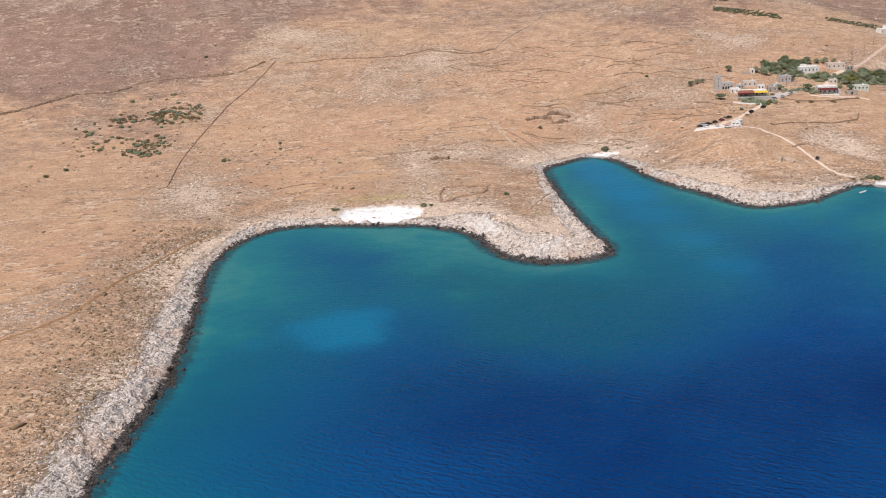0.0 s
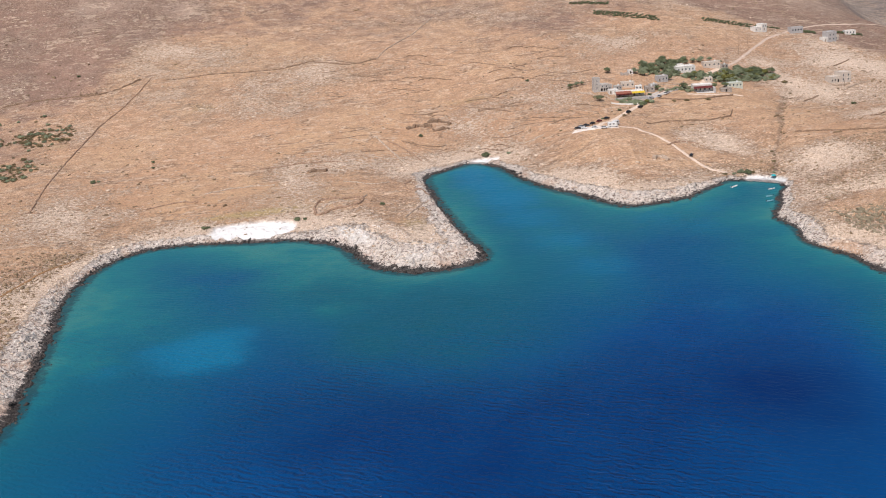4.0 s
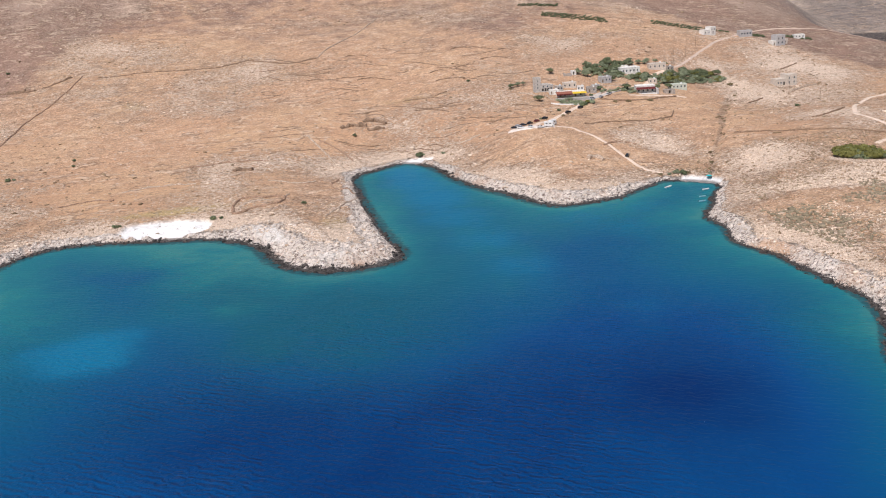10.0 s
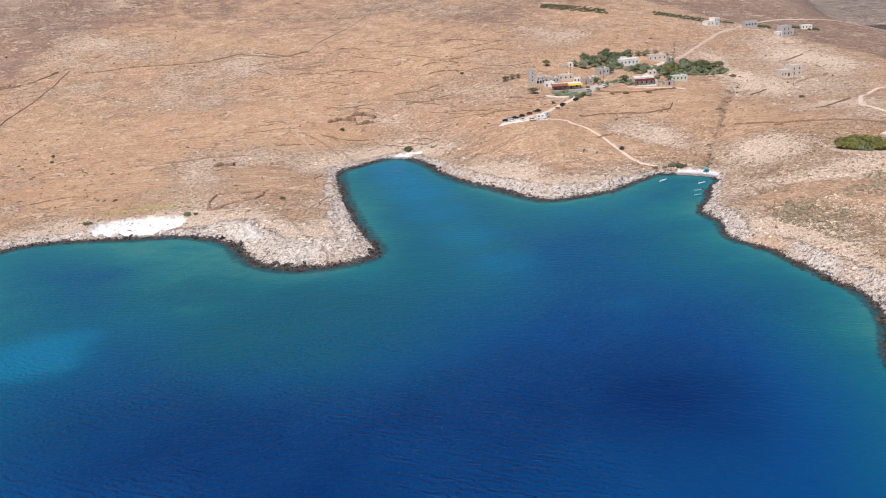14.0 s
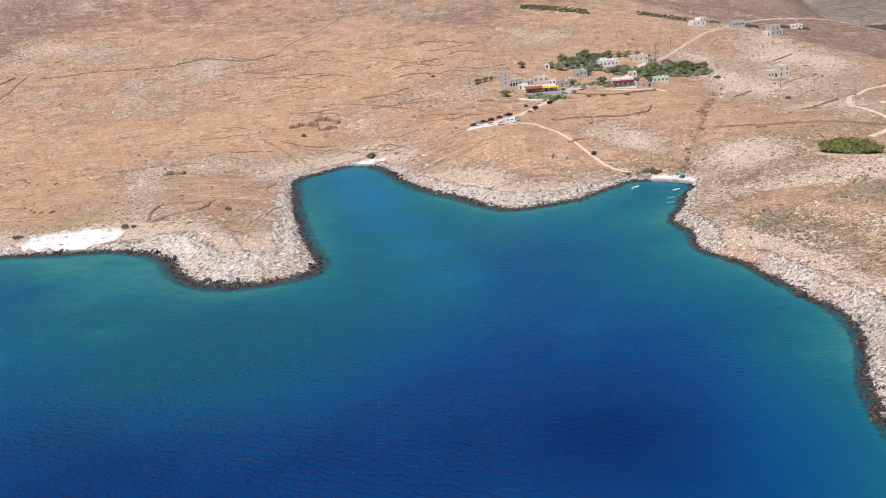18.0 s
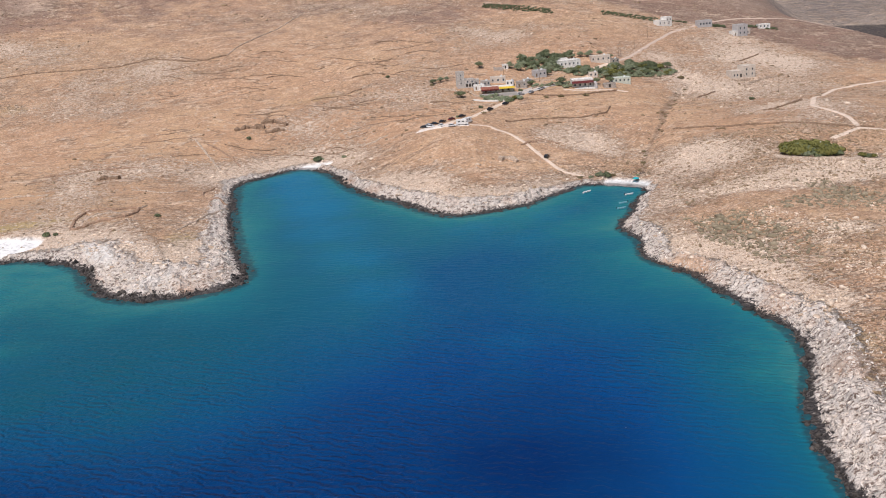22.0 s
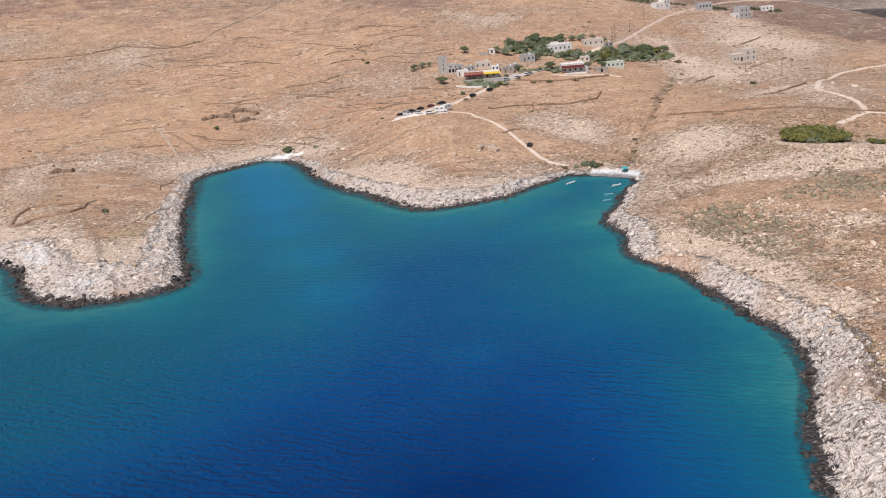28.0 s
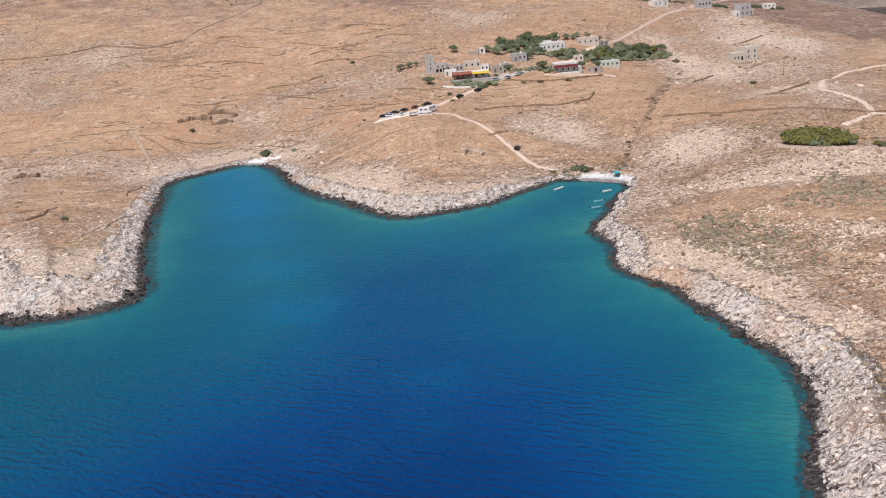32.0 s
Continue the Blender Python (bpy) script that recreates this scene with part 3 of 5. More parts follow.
# bright sand on the bed: x, y, strength, reach
SANDBED = [(-42, 349, 0.85, 14), (-36, 333, 0.85, 13), (-50, 330, 0.4, 11), (-60, 346, 0.35, 10), (-27, 356, 0.4, 8), (-76, 331, 0.4, 9), (98, 572, 1.0, 15), (101, 541, 1.15, 17), (106, 506, 1.0, 18), (110, 466, 0.70, 19), (117, 424, 0.55, 20),
           (124, 382, 0.45, 20), (131, 352, 0.22, 18), (154, 324, 0.28, 15), (146, 300, 0.2, 14), (183, 418, 0.35, 22), (165, 446, 0.3, 18), (200, 455, 0.35, 16)]
# weed: x, y, strength, reach across, reach along
MEADOWS = [(40, 356, 0.95, 34, 34), (62, 318, 0.6, 30, 34), (5, 395, 0.5, 30, 26), (20, 330, 0.5, 40, 40), (88, 390, 0.5, 14, 40), (-70, 290, 0.6, 45, 45), (205, 300, 0.25, 14, 50)]


def depth_at(x, y):
    off = -shore_at(x, y)[0] * (1 + smooth(110, 180, x) * (0.2 + 1.0 * smooth(350, 270, y)))
    v = np.interp(off, [0, 3, 12, 35, 80, 140, 400], [0.0, 0.07, 0.17, 0.33, 0.60, 0.87, 1.0])
    v = v - 0.20 * np.exp(-((x + 30) / 75) ** 2 - ((y - 395) / 75) ** 2) - 0.12 * np.exp(-((x - 130) / 70) ** 2 - ((y - 440) / 75) ** 2)
    v = v - 0.08 * np.exp(-((x - 120) / 45) ** 2 - ((y - 330) / 35) ** 2) + 0.34 * np.exp(-((x - 138) / 55) ** 2 - ((y - 252) / 46) ** 2)
    v = v + 0.28 * np.exp(-((x + 35) / 65) ** 2 - ((y - 275) / 45) ** 2) + 0.12 * np.exp(-((x - 92) / 16) ** 2 - ((y - 430) / 45) ** 2)
    for bx, by, bh, br in BED:
        v = v + bh * np.exp(-(((x - bx) ** 2 + (y - by) ** 2) / br ** 2) ** 1.2)
    return np.clip(v + 0.10 * fbm(x, y, 40, 4, 81), 0, 1)


sx_axis = axis(-400, -140, 260, 2500, 2.4, 1.15, 1.12)
sy_axis = axis(-900, 120, 600, 640, 2.4, 1.10, 1.10)
_x, _y = (a.ravel() for a in np.meshgrid(sx_axis, sy_axis))
_swell = 0.10 * fbm(_x * 0.45 + 0.1 * _y, _y, 5.0, 2, 91)
sea = tagged(sheet("sea", sx_axis, sy_axis, _swell, {"depth": depth_at(_x, _y), "off": np.clip(-shore_at(_x, _y)[0] * (1 + 1.3 * smooth(150, 190, _x)), 0, 300), "meadow": np.clip(sum(k * np.exp(-((_x - cx) / rx) ** 2 - ((_y - cy) / ry) ** 2) for cx, cy, k, rx, ry in MEADOWS), 0, 0.9), "sandbed": sum(k * np.exp(-(((_x - cx) ** 2 + (_y - cy) ** 2) / r ** 2) ** 0.9) for cx, cy, k, r in SANDBED)}, SEA),
             "clear blue sea, turquoise over the shallows, with small ripples", "water", kind="structure")

# ---- building kit ----
_gz = ground.data.vertices
_buf = np.empty(len(_gz) * 3, np.float32)
_gz.foreach_get("co", _buf)
GRID_Z = _buf.reshape(len(gy_axis), len(gx_axis), 3)[:, :, 2]


def gz(x, y):
    """Height of the ground's mesh at one place or many."""
    x, y = np.atleast_1d(np.asarray(x, float)), np.atleast_1d(np.asarray(y, float))
    i = np.clip(np.searchsorted(gx_axis, x) - 1, 0, len(gx_axis) - 2)
    j = np.clip(np.searchsorted(gy_axis, y) - 1, 0, len(gy_axis) - 2)
    u = (x - gx_axis[i]) / (gx_axis[i + 1] - gx_axis[i])
    v = (y - gy_axis[j]) / (gy_axis[j + 1] - gy_axis[j])
    z = (GRID_Z[j, i] * (1 - u) + GRID_Z[j, i + 1] * u) * (1 - v) + (GRID_Z[j + 1, i] * (1 - u) + GRID_Z[j + 1, i + 1] * u) * v
    return z


def spot(x, y):
    return float(gz(x, y)[0])


def plain(name, colour, rough=0.8, metal=0.0, vary=0.12, grain=1.5, dirt=0.25, bump=0.0):
    """A surface with uneven tone at two scales and a little dirt."""
    m, t, b = material(name, rough, metal)
    pos = t.nodes.new("ShaderNodeTexCoord").outputs["Object"]
    info = t.nodes.new("ShaderNodeObjectInfo").outputs["Random"]
    n1, n2 = noise_node(t, pos, grain, 4, 0.6), noise_node(t, pos, grain * 7, 3, 0.6)
    dark = tuple(c * (1 - vary * 2) for c in colour)
    lite = tuple(min(1, c * (1 + vary)) for c in colour)
    col = mix_node(t, step_node(t, n1, 0.3, 0.7), dark, lite)
    col = mix_node(t, step_node(t, n2, 0.55, 0.75, 0, dirt), col, tuple(c * 0.45 for c in colour))
    col = mix_node(t, step_node(t, info, 0, 1, 0, vary), col, tuple(c * 0.6 for c in colour))
    t.links.new(col, b.inputs["Base Color"])
    if bump:
        bump_node(t, b, n2, 0.8, bump)
    return m


def stone_work(name, lite, dark, scale):
    """Rubble masonry: stones of uneven tone with dark joints."""
    m, t, b = material(name, 0.95)
    pos = t.nodes.new("ShaderNodeNewGeometry").outputs["Position"]
    v = node(t, "ShaderNodeTexVoronoi", Scale=scale)
    t.links.new(pos, v.inputs["Vector"])
    e = t.nodes.new("ShaderNodeTexVoronoi")
    e.feature = "DISTANCE_TO_EDGE"
    e.inputs["Scale"].default_value = scale
    t.links.new(pos, e.inputs["Vector"])
    sep = t.nodes.new("ShaderNodeSeparateColor")
    t.links.new(v.outputs["Color"], sep.inputs[0])
    col = mix_node(t, sep.outputs[0], dark, lite)
    col = mix_node(t, step_node(t, noise_node(t, pos, 1.2, 4, 0.7), 0.4, 0.7, 0, 0.6), col, tuple(0.55 * a + 0.1 * b_ for a, b_ in zip(lite, dark)))
    col = mix_node(t, step_node(t, e.outputs["Distance"], 0.0, 0.09, 0.75, 0), col, tuple(c * 0.35 for c in dark))
    t.links.new(col, b.inputs["Base Color"])
    bump_node(t, b, e.outputs["Distance"], 0.8, 0.12)
    return m


def leaf_material(name, dark, lite):
    m, t, b = material(name, 0.7)
    pos = t.nodes.new("ShaderNodeNewGeometry")
    info = t.nodes.new("ShaderNodeObjectInfo").outputs["Random"]
    col = mix_node(t, pos.outputs["Random Per Island"], dark, lite)
    col = mix_node(t, step_node(t, noise_node(t, pos.outputs["Position"], 0.6, 3), 0.4, 0.7, 0, 0.6), col, tuple(0.5 * (a + b_) for a, b_ in zip(dark, lite)))
    col = mix_node(t, step_node(t, info, 0, 1, 0, 0.45), col, tuple(c * 0.7 for c in dark))
    t.links.new(col, b.inputs["Base Color"])
    thin = t.nodes.new("ShaderNodeBsdfTranslucent")
    t.links.new(col, thin.inputs["Color"])
    both = node(t, "ShaderNodeMixShader", Fac=0.35)
    t.links.new(b.outputs[0], both.inputs[1])
    t.links.new(thin.outputs[0], both.inputs[2])
    t.links.new(both.outputs[0], t.nodes["Material Output"].inputs["Surface"])
    return m


WHITEWASH = plain("whitewash", (0.80, 0.77, 0.72), 0.85, bump=0.02)
CREAM = plain("cream_render", (0.66, 0.58, 0.50), 0.85, bump=0.02)
GREYWALL = plain("grey_render", (0.50, 0.48, 0.47), 0.9, bump=0.02)
GREENWALL = plain("pale_green_render", (0.58, 0.62, 0.54), 0.85, bump=0.02)
CONCRETE = plain("concrete", (0.45, 0.42, 0.39), 0.9, bump=0.03)
RUBBLE = stone_work("rubble_masonry", (0.56, 0.50, 0.44), (0.36, 0.31, 0.27), 2.2)
STONEGREY = stone_work("light_grey_masonry", (0.70, 0.66, 0.61), (0.52, 0.48, 0.44), 2.2)
DRYSTONE = stone_work("dry_stone", (0.42, 0.29, 0.20), (0.20, 0.13, 0.085), 1.8)
RUSTSTONE = stone_work("reddish_stone_wall", (0.54, 0.36, 0.25), (0.28, 0.18, 0.12), 1.8)
PALESTONE = stone_work("pale_stone_wall", (0.72, 0.58, 0.46), (0.40, 0.29, 0.21), 1.8)
ROOFTILE = plain("terracotta_tiles", (0.33, 0.125, 0.085), 0.85, vary=0.2, grain=2.5, bump=0.05)
MAROON = plain("maroon_canvas", (0.14, 0.03, 0.03), 0.8)
YELLOW = plain("yellow_canvas", (0.72, 0.50, 0.05), 0.75, vary=0.05, dirt=0.1)
TURQUOISE = plain("turquoise_canvas", (0.02, 0.42, 0.48), 0.7, vary=0.05)
PANE, _t, _b = material("window_glass", 0.06)
_b.inputs["Base Color"].default_value = (0.02, 0.025, 0.03, 1)
_b.inputs["Specular IOR Level"].default_value = 0.6
TIMBER = plain("weathered_timber", (0.20, 0.14, 0.09), 0.85, grain=3)
BLUEWOOD = plain("faded_blue_paint", (0.10, 0.20, 0.30), 0.7)
SHADEHOLE = plain("painted_archway_shade", (0.03, 0.027, 0.025), 0.95)
BARK = plain("bark", (0.12, 0.09, 0.065), 0.95, bump=0.05)
OLIVE = leaf_material("olive_foliage", (0.24, 0.275, 0.17), (0.46, 0.50, 0.33))
CAROB = leaf_material("dark_green_foliage", (0.135, 0.165, 0.09), (0.29, 0.325, 0.18))
MASTIC = leaf_material("yellow_green_foliage", (0.17, 0.17, 0.045), (0.36, 0.345, 0.12))
DRYLEAF = leaf_material("grey_brown_scrub", (0.20, 0.155, 0.08), (0.38, 0.31, 0.175))
DIRT = plain("pale_dirt_road", (0.74, 0.59, 0.47), 0.95, vary=0.08, grain=0.3, dirt=0.3, bump=0.04)
GRAVEL = plain("white_gravel", (0.78, 0.69, 0.62), 0.95, vary=0.06, grain=0.3, dirt=0.25, bump=0.04)
TYRE = plain("tyre_rubber", (0.02, 0.02, 0.02), 0.9)
CHROME = plain("wheel_rim", (0.5, 0.5, 0.5), 0.35, 0.8)
LAMPGLASS = plain("lamp_lens", (0.7, 0.68, 0.62), 0.2)
HULLWHITE = plain("white_boat_paint", (0.78, 0.78, 0.76), 0.4, vary=0.05)
HULLBLUE = plain("pale_blue_boat_paint", (0.25, 0.48, 0.55), 0.4, vary=0.05)


def part(name, bm, mat, parent, label="", place=None):
    """Links a bmesh as one mesh object under a thing or a part."""
    me = bpy.data.meshes.new(name)
    bm.to_mesh(me)
    bm.free()
    me.materials.append(mat)
    ob = new(name, me)
    ob.parent = parent
    if place is not None:
        ob.matrix_local = place
    if label:
        ob["label"] = label
    return ob


def base(name, x, y, turn, label, category, group="", z=None):
    ob = new(name)
    ob.matrix_world = pose(x, y, spot(x, y) if z is None else z, 0, 0, turn)
    return tagged(ob, label, category, group)


def add_box(bm, x0, x1, y0, y1, z0, z1, bevel=0.0):
    vs = [bm.verts.new((x, y, z)) for z in (z0, z1) for y in (y0, y1) for x in (x0, x1)]
    fs = [bm.faces.new([vs[i] for i in q]) for q in ((0, 2, 3, 1), (4, 5, 7, 6), (0, 1, 5, 4), (1, 3, 7, 5), (3, 2, 6, 7), (2, 0, 4, 6))]
    if bevel:
        es = {e for f in fs for e in f.edges}
        bmesh.ops.bevel(bm, geom=list(es), offset=bevel, segments=2, affect="EDGES")
    return bm


def box(x0, x1, y0, y1, z0, z1, bevel=0.0):
    return add_box(bmesh.new(), x0, x1, y0, y1, z0, z1, bevel)


def tube(r0, r1, z0, z1, n=10, x=0.0, y=0.0):
    bm = bmesh.new()
    bmesh.ops.create_cone(bm, cap_ends=True, segments=n, radius1=r0, radius2=r1, depth=z1 - z0, matrix=Matrix.Translation((x, y, (z0 + z1) / 2)))
    return bm


def holed_wall(x0, x1, y, thick, z0, z1, holes):
    """A facade slab in the xz plane with rectangular openings right through it: (x, z, width, height)."""
    xs = sorted({x0, x1, *[h[0] - h[2] / 2 for h in holes], *[h[0] + h[2] / 2 for h in holes]})
    zs = sorted({z0, z1, *[h[1] for h in holes], *[h[1] + h[3] for h in holes]})
    bm = bmesh.new()
    for a, b_ in zip(xs[:-1], xs[1:]):
        for c, d in zip(zs[:-1], zs[1:]):
            mx, mz = (a + b_) / 2, (c + d) / 2
            if not any(abs(mx - h[0]) < h[2] / 2 and h[1] < mz < h[1] + h[3] for h in holes):
                add_box(bm, a, b_, y, y + thick, c, d)
    bmesh.ops.remove_doubles(bm, verts=bm.verts, dist=0.001)
    return bm


def block(root, x0, x1, y0, y1, h, mat, windows=(), side=(), roof=None, parapet=0.35, sunk=2.0, z0=0.0):
    """One flat-roofed volume of a house: four walls with real openings, roof slab and parapet.
    windows: (x, sill, width, height, kind) on the front; side: (y, sill, width, height) on the right-hand wall."""
    roof = roof or mat
    th = 0.4
    part("wall", holed_wall(x0, x1, y0, th, z0 - sunk, z0 + h, [(w[0], z0 + w[1], w[2], w[3]) for w in windows]), mat, root)
    part("wall", box(x0, x1, y1 - th, y1, z0 - sunk, z0 + h), mat, root)
    part("wall", box(x0, x0 + th, y0 + th, y1 - th, z0 - sunk, z0 + h), mat, root)
    bm = holed_wall(y0 + th, y1 - th, 0, th, z0 - sunk, z0 + h, [(s[0], z0 + s[1], s[2], s[3]) for s in side])
    bmesh.ops.transform(bm, matrix=Matrix.Translation((x1, 0, 0)) @ Matrix.Rotation(radians(90), 4, "Z"), verts=bm.verts)
    part("wall", bm, mat, root)
    part("roof", box(x0 + th, x1 - th, y0 + th, y1 - th, z0 + h - 0.35, z0 + h - 0.1), roof, root, "flat concrete roof")
    bm = bmesh.new()
    for a in ((x0 - 0.06, x1 + 0.06, y0 - 0.06, y0 + 0.24), (x0 - 0.06, x1 + 0.06, y1 - 0.24, y1 + 0.06), (x0 - 0.06, x0 + 0.24, y0 + 0.24, y1 - 0.24), (x1 - 0.24, x1 + 0.06, y0 + 0.24, y1 - 0.24)):
        add_box(bm, *a, z0 + h, z0 + h + parapet)
    part("parapet", bm, mat, root)
    for w in windows:
        opening(root, w[0], z0 + w[1], w[2], w[3], w[4] if len(w) > 4 else "window", Matrix.Translation((0, y0, 0)))
    for s in side:
        opening(root, s[0], z0 + s[1], s[2], s[3], "window", Matrix.Translation((x1, 0, 0)) @ Matrix.Rotation(radians(90), 4, "Z"))


def opening(root, x, z, w, h, kind, place):
    """A window (frame, pane, sill) or a door (frame, leaf, handle) set back in its opening."""
    bm = bmesh.new()
    for a in ((x - w / 2, x - w / 2 + 0.08, z, z + h), (x + w / 2 - 0.08, x + w / 2, z, z + h), (x - w / 2 + 0.08, x + w / 2 - 0.08, z + h - 0.08, z + h),
              (x - w / 2 + 0.08, x + w / 2 - 0.08, z, z + 0.08)):
        add_box(bm, a[0], a[1], 0.14, 0.22, a[2], a[3])
    if kind == "window":
        win = part("window", bm, BLUEWOOD, root, "", place)
        part("pane", box(x - w / 2 + 0.08, x + w / 2 - 0.08, 0.17, 0.19, z + 0.08, z + h - 0.08), PANE, win)
        part("window_sill", box(x - w / 2 - 0.1, x + w / 2 + 0.1, -0.08, 0.12, z - 0.1, z - 0.003), CONCRETE, win)
    else:
        door = part("door", bm, TIMBER, root, "", place)
        # an arch gets a near-black sheet, painted as the shade inside it
        part("door_leaf", box(x - w / 2 + 0.08, x + w / 2 - 0.08, 0.16, 0.2, z + 0.08, z + h - 0.08), TIMBER if kind == "door" else SHADEHOLE, door)
        part("handle", tube(0.03, 0.03, 0.0, 0.16, 6, x + w / 2 - 0.2, 0.12), CHROME, door, "", None).location = (0, 0, z + 1.0)


def pitched(root, x0, x1, y0, y1, z, rise, mat, name="roof", over=0.3):
    """A roof of two slopes, ridge along x, with thickness."""
    ym = (y0 + y1) / 2
    bm = bmesh.new()
    sec = [(y0 - over, z), (ym, z + rise), (y1 + over, z), (y1 + over, z - 0.16), (ym, z + rise - 0.16), (y0 - over, z - 0.16)]
    a = [bm.verts.new((x0 - over, p, q)) for p, q in sec]
    b_ = [bm.verts.new((x1 + over, p, q)) for p, q in sec]
    for i in range(6):
        bm.faces.new((a[i], b_[i], b_[(i + 1) % 6], a[(i + 1) % 6]))
    bm.faces.new((a[0], a[1], a[4], a[5])), bm.faces.new((a[1], a[2], a[3], a[4]))
    bm.faces.new((b_[0], b_[5], b_[4], b_[1])), bm.faces.new((b_[1], b_[4], b_[3], b_[2]))
    bmesh.ops.recalc_face_normals(bm, faces=bm.faces)
    return part(name, bm, mat, root)


def canopy(root, x0, x1, y0, y1, z0, z1, mat, name="awning"):
    """A sloping canvas or tile canopy with posts along its front."""
    bm = bmesh.new()
    add_box(bm, x0, x1, y0, y1, 0, 0.1)
    for v in bm.verts:
        v.co.z += z0 + (z1 - z0) * (v.co.y - y0) / (y1 - y0)
    cover = part(name, bm, mat, root)
    for x in np.linspace(x0 + 0.15, x1 - 0.15, max(2, int((x1 - x0) / 3) + 1)):
        part("post", box(x - 0.07, x + 0.07, y0 + 0.1, y0 + 0.24, -1.2, z0), TIMBER, root)
    return cover


# ---- village ----
W4 = lambda a, b, n, sill=1.0, w=0.9, h=1.2: [(x * 0.92, sill, w, h) for x in np.linspace(a, b, n)]

tower = base("tower_house", 202.6, 667, 4, "tall grey stone tower house with a low arcaded wing", "house")
block(tower, -2.1, 2.1, -2.2, 2.2, 9.0, STONEGREY, [(0, 7.0, 0.6, 0.9), (0, 4.6, 0.6, 0.9), (0, 2.2, 0.7, 1.0)], [(0, 6.8, 0.6, 0.9), (0, 3.9, 0.6, 0.9)], parapet=0.7)
block(tower, 2.12, 8.6, -2.4, 3.6, 4.4, STONEGREY, [(3.5, 0.2, 1.3, 1.9, "arch"), (5.4, 0.2, 1.3, 1.9, "arch"), (7.3, 0.2, 1.3, 1.9, "arch"), (4.0, 2.8, 0.7, 1.0), (6.8, 2.8, 0.7, 1.0)], [(1, 3.0, 0.7, 1.0)])
block(tower, 8.62, 11.5, -1.0, 3.0, 3.6, STONEGREY, [(10.0, 1.2, 0.7, 1.0)])

taverna = base("taverna", 222, 651, -8, "white taverna with red tiled roof and yellow awning over its terrace", "restaurant")
block(taverna, -9.5, 9.5, 1.0, 7.0, 3.1, WHITEWASH, [(-7, 0.1, 1.1, 2.1, "door"), (-4, 0.9, 1.2, 1.2), (-1, 0.9, 1.2, 1.2), (3, 0.1, 1.3, 2.1, "door"), (6.5, 0.9, 1.2, 1.2)])
canopy(taverna, -10, 0.6, -3.4, 1.6, 2.7, 3.6, ROOFTILE, "tiled_roof")
canopy(taverna, 0.9, 10, -3.2, 0.98, 2.5, 3.0, YELLOW)
part("terrace", box(-11, 11, -6.5, 0.98, -2.0, 0.12, 0.04), CONCRETE, taverna, "pale concrete terrace")
part("valance", box(-10, 0.6, -3.5, -3.42, 1.9, 2.68), MAROON, taverna, "dark maroon valance")

for nm, x, y, turn, w, dp, h, mat, wins, lab in (
        ("cottage", 212.5, 660, -5, 7, 5, 3.0, WHITEWASH, [(-1.8, 0.1, 0.9, 2.0, "door"), (1.2, 1.0, 0.9, 1.0)], "small whitewashed cottage beside the taverna"),
        ("cottage", 218, 667, 12, 5, 4.5, 3.2, STONEGREY, W4(-1.2, 1.2, 2), "light grey stone cottage behind the taverna"),
        ("cottage", 233, 666, -20, 5, 4, 2.9, WHITEWASH, W4(-1.2, 1.2, 2), "small whitewashed cottage with flat roof"),
        ("cottage", 244, 668, 15, 5, 4.5, 3.0, STONEGREY, W4(-1.2, 1.2, 2), "light grey stone cottage beside the village road"),
        ("cottage", 291, 684, -12, 6, 4.5, 3.0, CREAM, W4(-1.5, 1.5, 2), "small cream house under trees"),
        ("cottage", 227, 673, -8, 10, 6, 3.6, CREAM, W4(-3.5, 3.5, 3), "flat-roofed cream cottage behind the taverna"),
        ("cottage", 239, 661, -10, 7, 6, 3.6, RUBBLE, [(-1.5, 0.1, 1.0, 2.0, "door"), (1.5, 1.2, 0.8, 1.0)], "grey stone cottage beside the village road"),
        ("cottage", 256, 684, 6, 8.5, 6, 4.2, GREYWALL, [(-2.6, 0.1, 1.0, 2.1, "door"), (0, 1.3, 0.9, 1.2), (2.6, 1.3, 0.9, 1.2)], "grey rendered house at the edge of the grove"),
        ("farmhouse", 281.5, 707, 3, 16, 8, 4.6, WHITEWASH, W4(-6, 6, 5, 1.5), "long whitewashed farmhouse among grey-green trees"),
        ("cottage", 306, 716, -4, 14, 6, 4.6, CREAM, W4(-5.5, 5.5, 4, 1.6), "pinkish old stone house at the top of the grove"),
        ("cottage", 315, 714, 8, 6, 5, 3.2, RUBBLE, W4(-1.5, 1.5, 2, 1.2), "half-ruined stone outbuilding beside the road"),
        ("cottage", 304, 671, -10, 14, 6, 3.3, GREENWALL, W4(-5.5, 5.5, 5, 1.0), "long pale green single-storey house under trees"),
        ("shed", 292, 655, -8, 8, 5, 2.4, RUBBLE, [(0, 0.1, 1.2, 1.9, "arch")], "low dark stone shed beside the lane"),
        ("shed", 238, 700, -5, 4, 3.5, 2.8, WHITEWASH, [(0, 0.1, 1.0, 1.9, "arch")], "tiny white shed at a ruined wall"),
        ("chapel", 326, 471.5, -20, 2.2, 2.8, 3.3, WHITEWASH, [(0, 0.1, 0.9, 2.0, "door")], "tiny white chapel hidden in tall bushes")):
    house = base(nm, x, y, turn, lab, "house")
    h, w, dp = h * 0.88, w * 0.92, dp * 0.92
    block(house, -w / 2, w / 2, -dp / 2, dp / 2, h, mat, wins, [(0, 1.1, 0.7, 0.9)])
    if nm == "chapel":
        pitched(house, -w / 2, w / 2, -dp / 2, dp / 2, h + 0.55, 0.9, WHITEWASH)
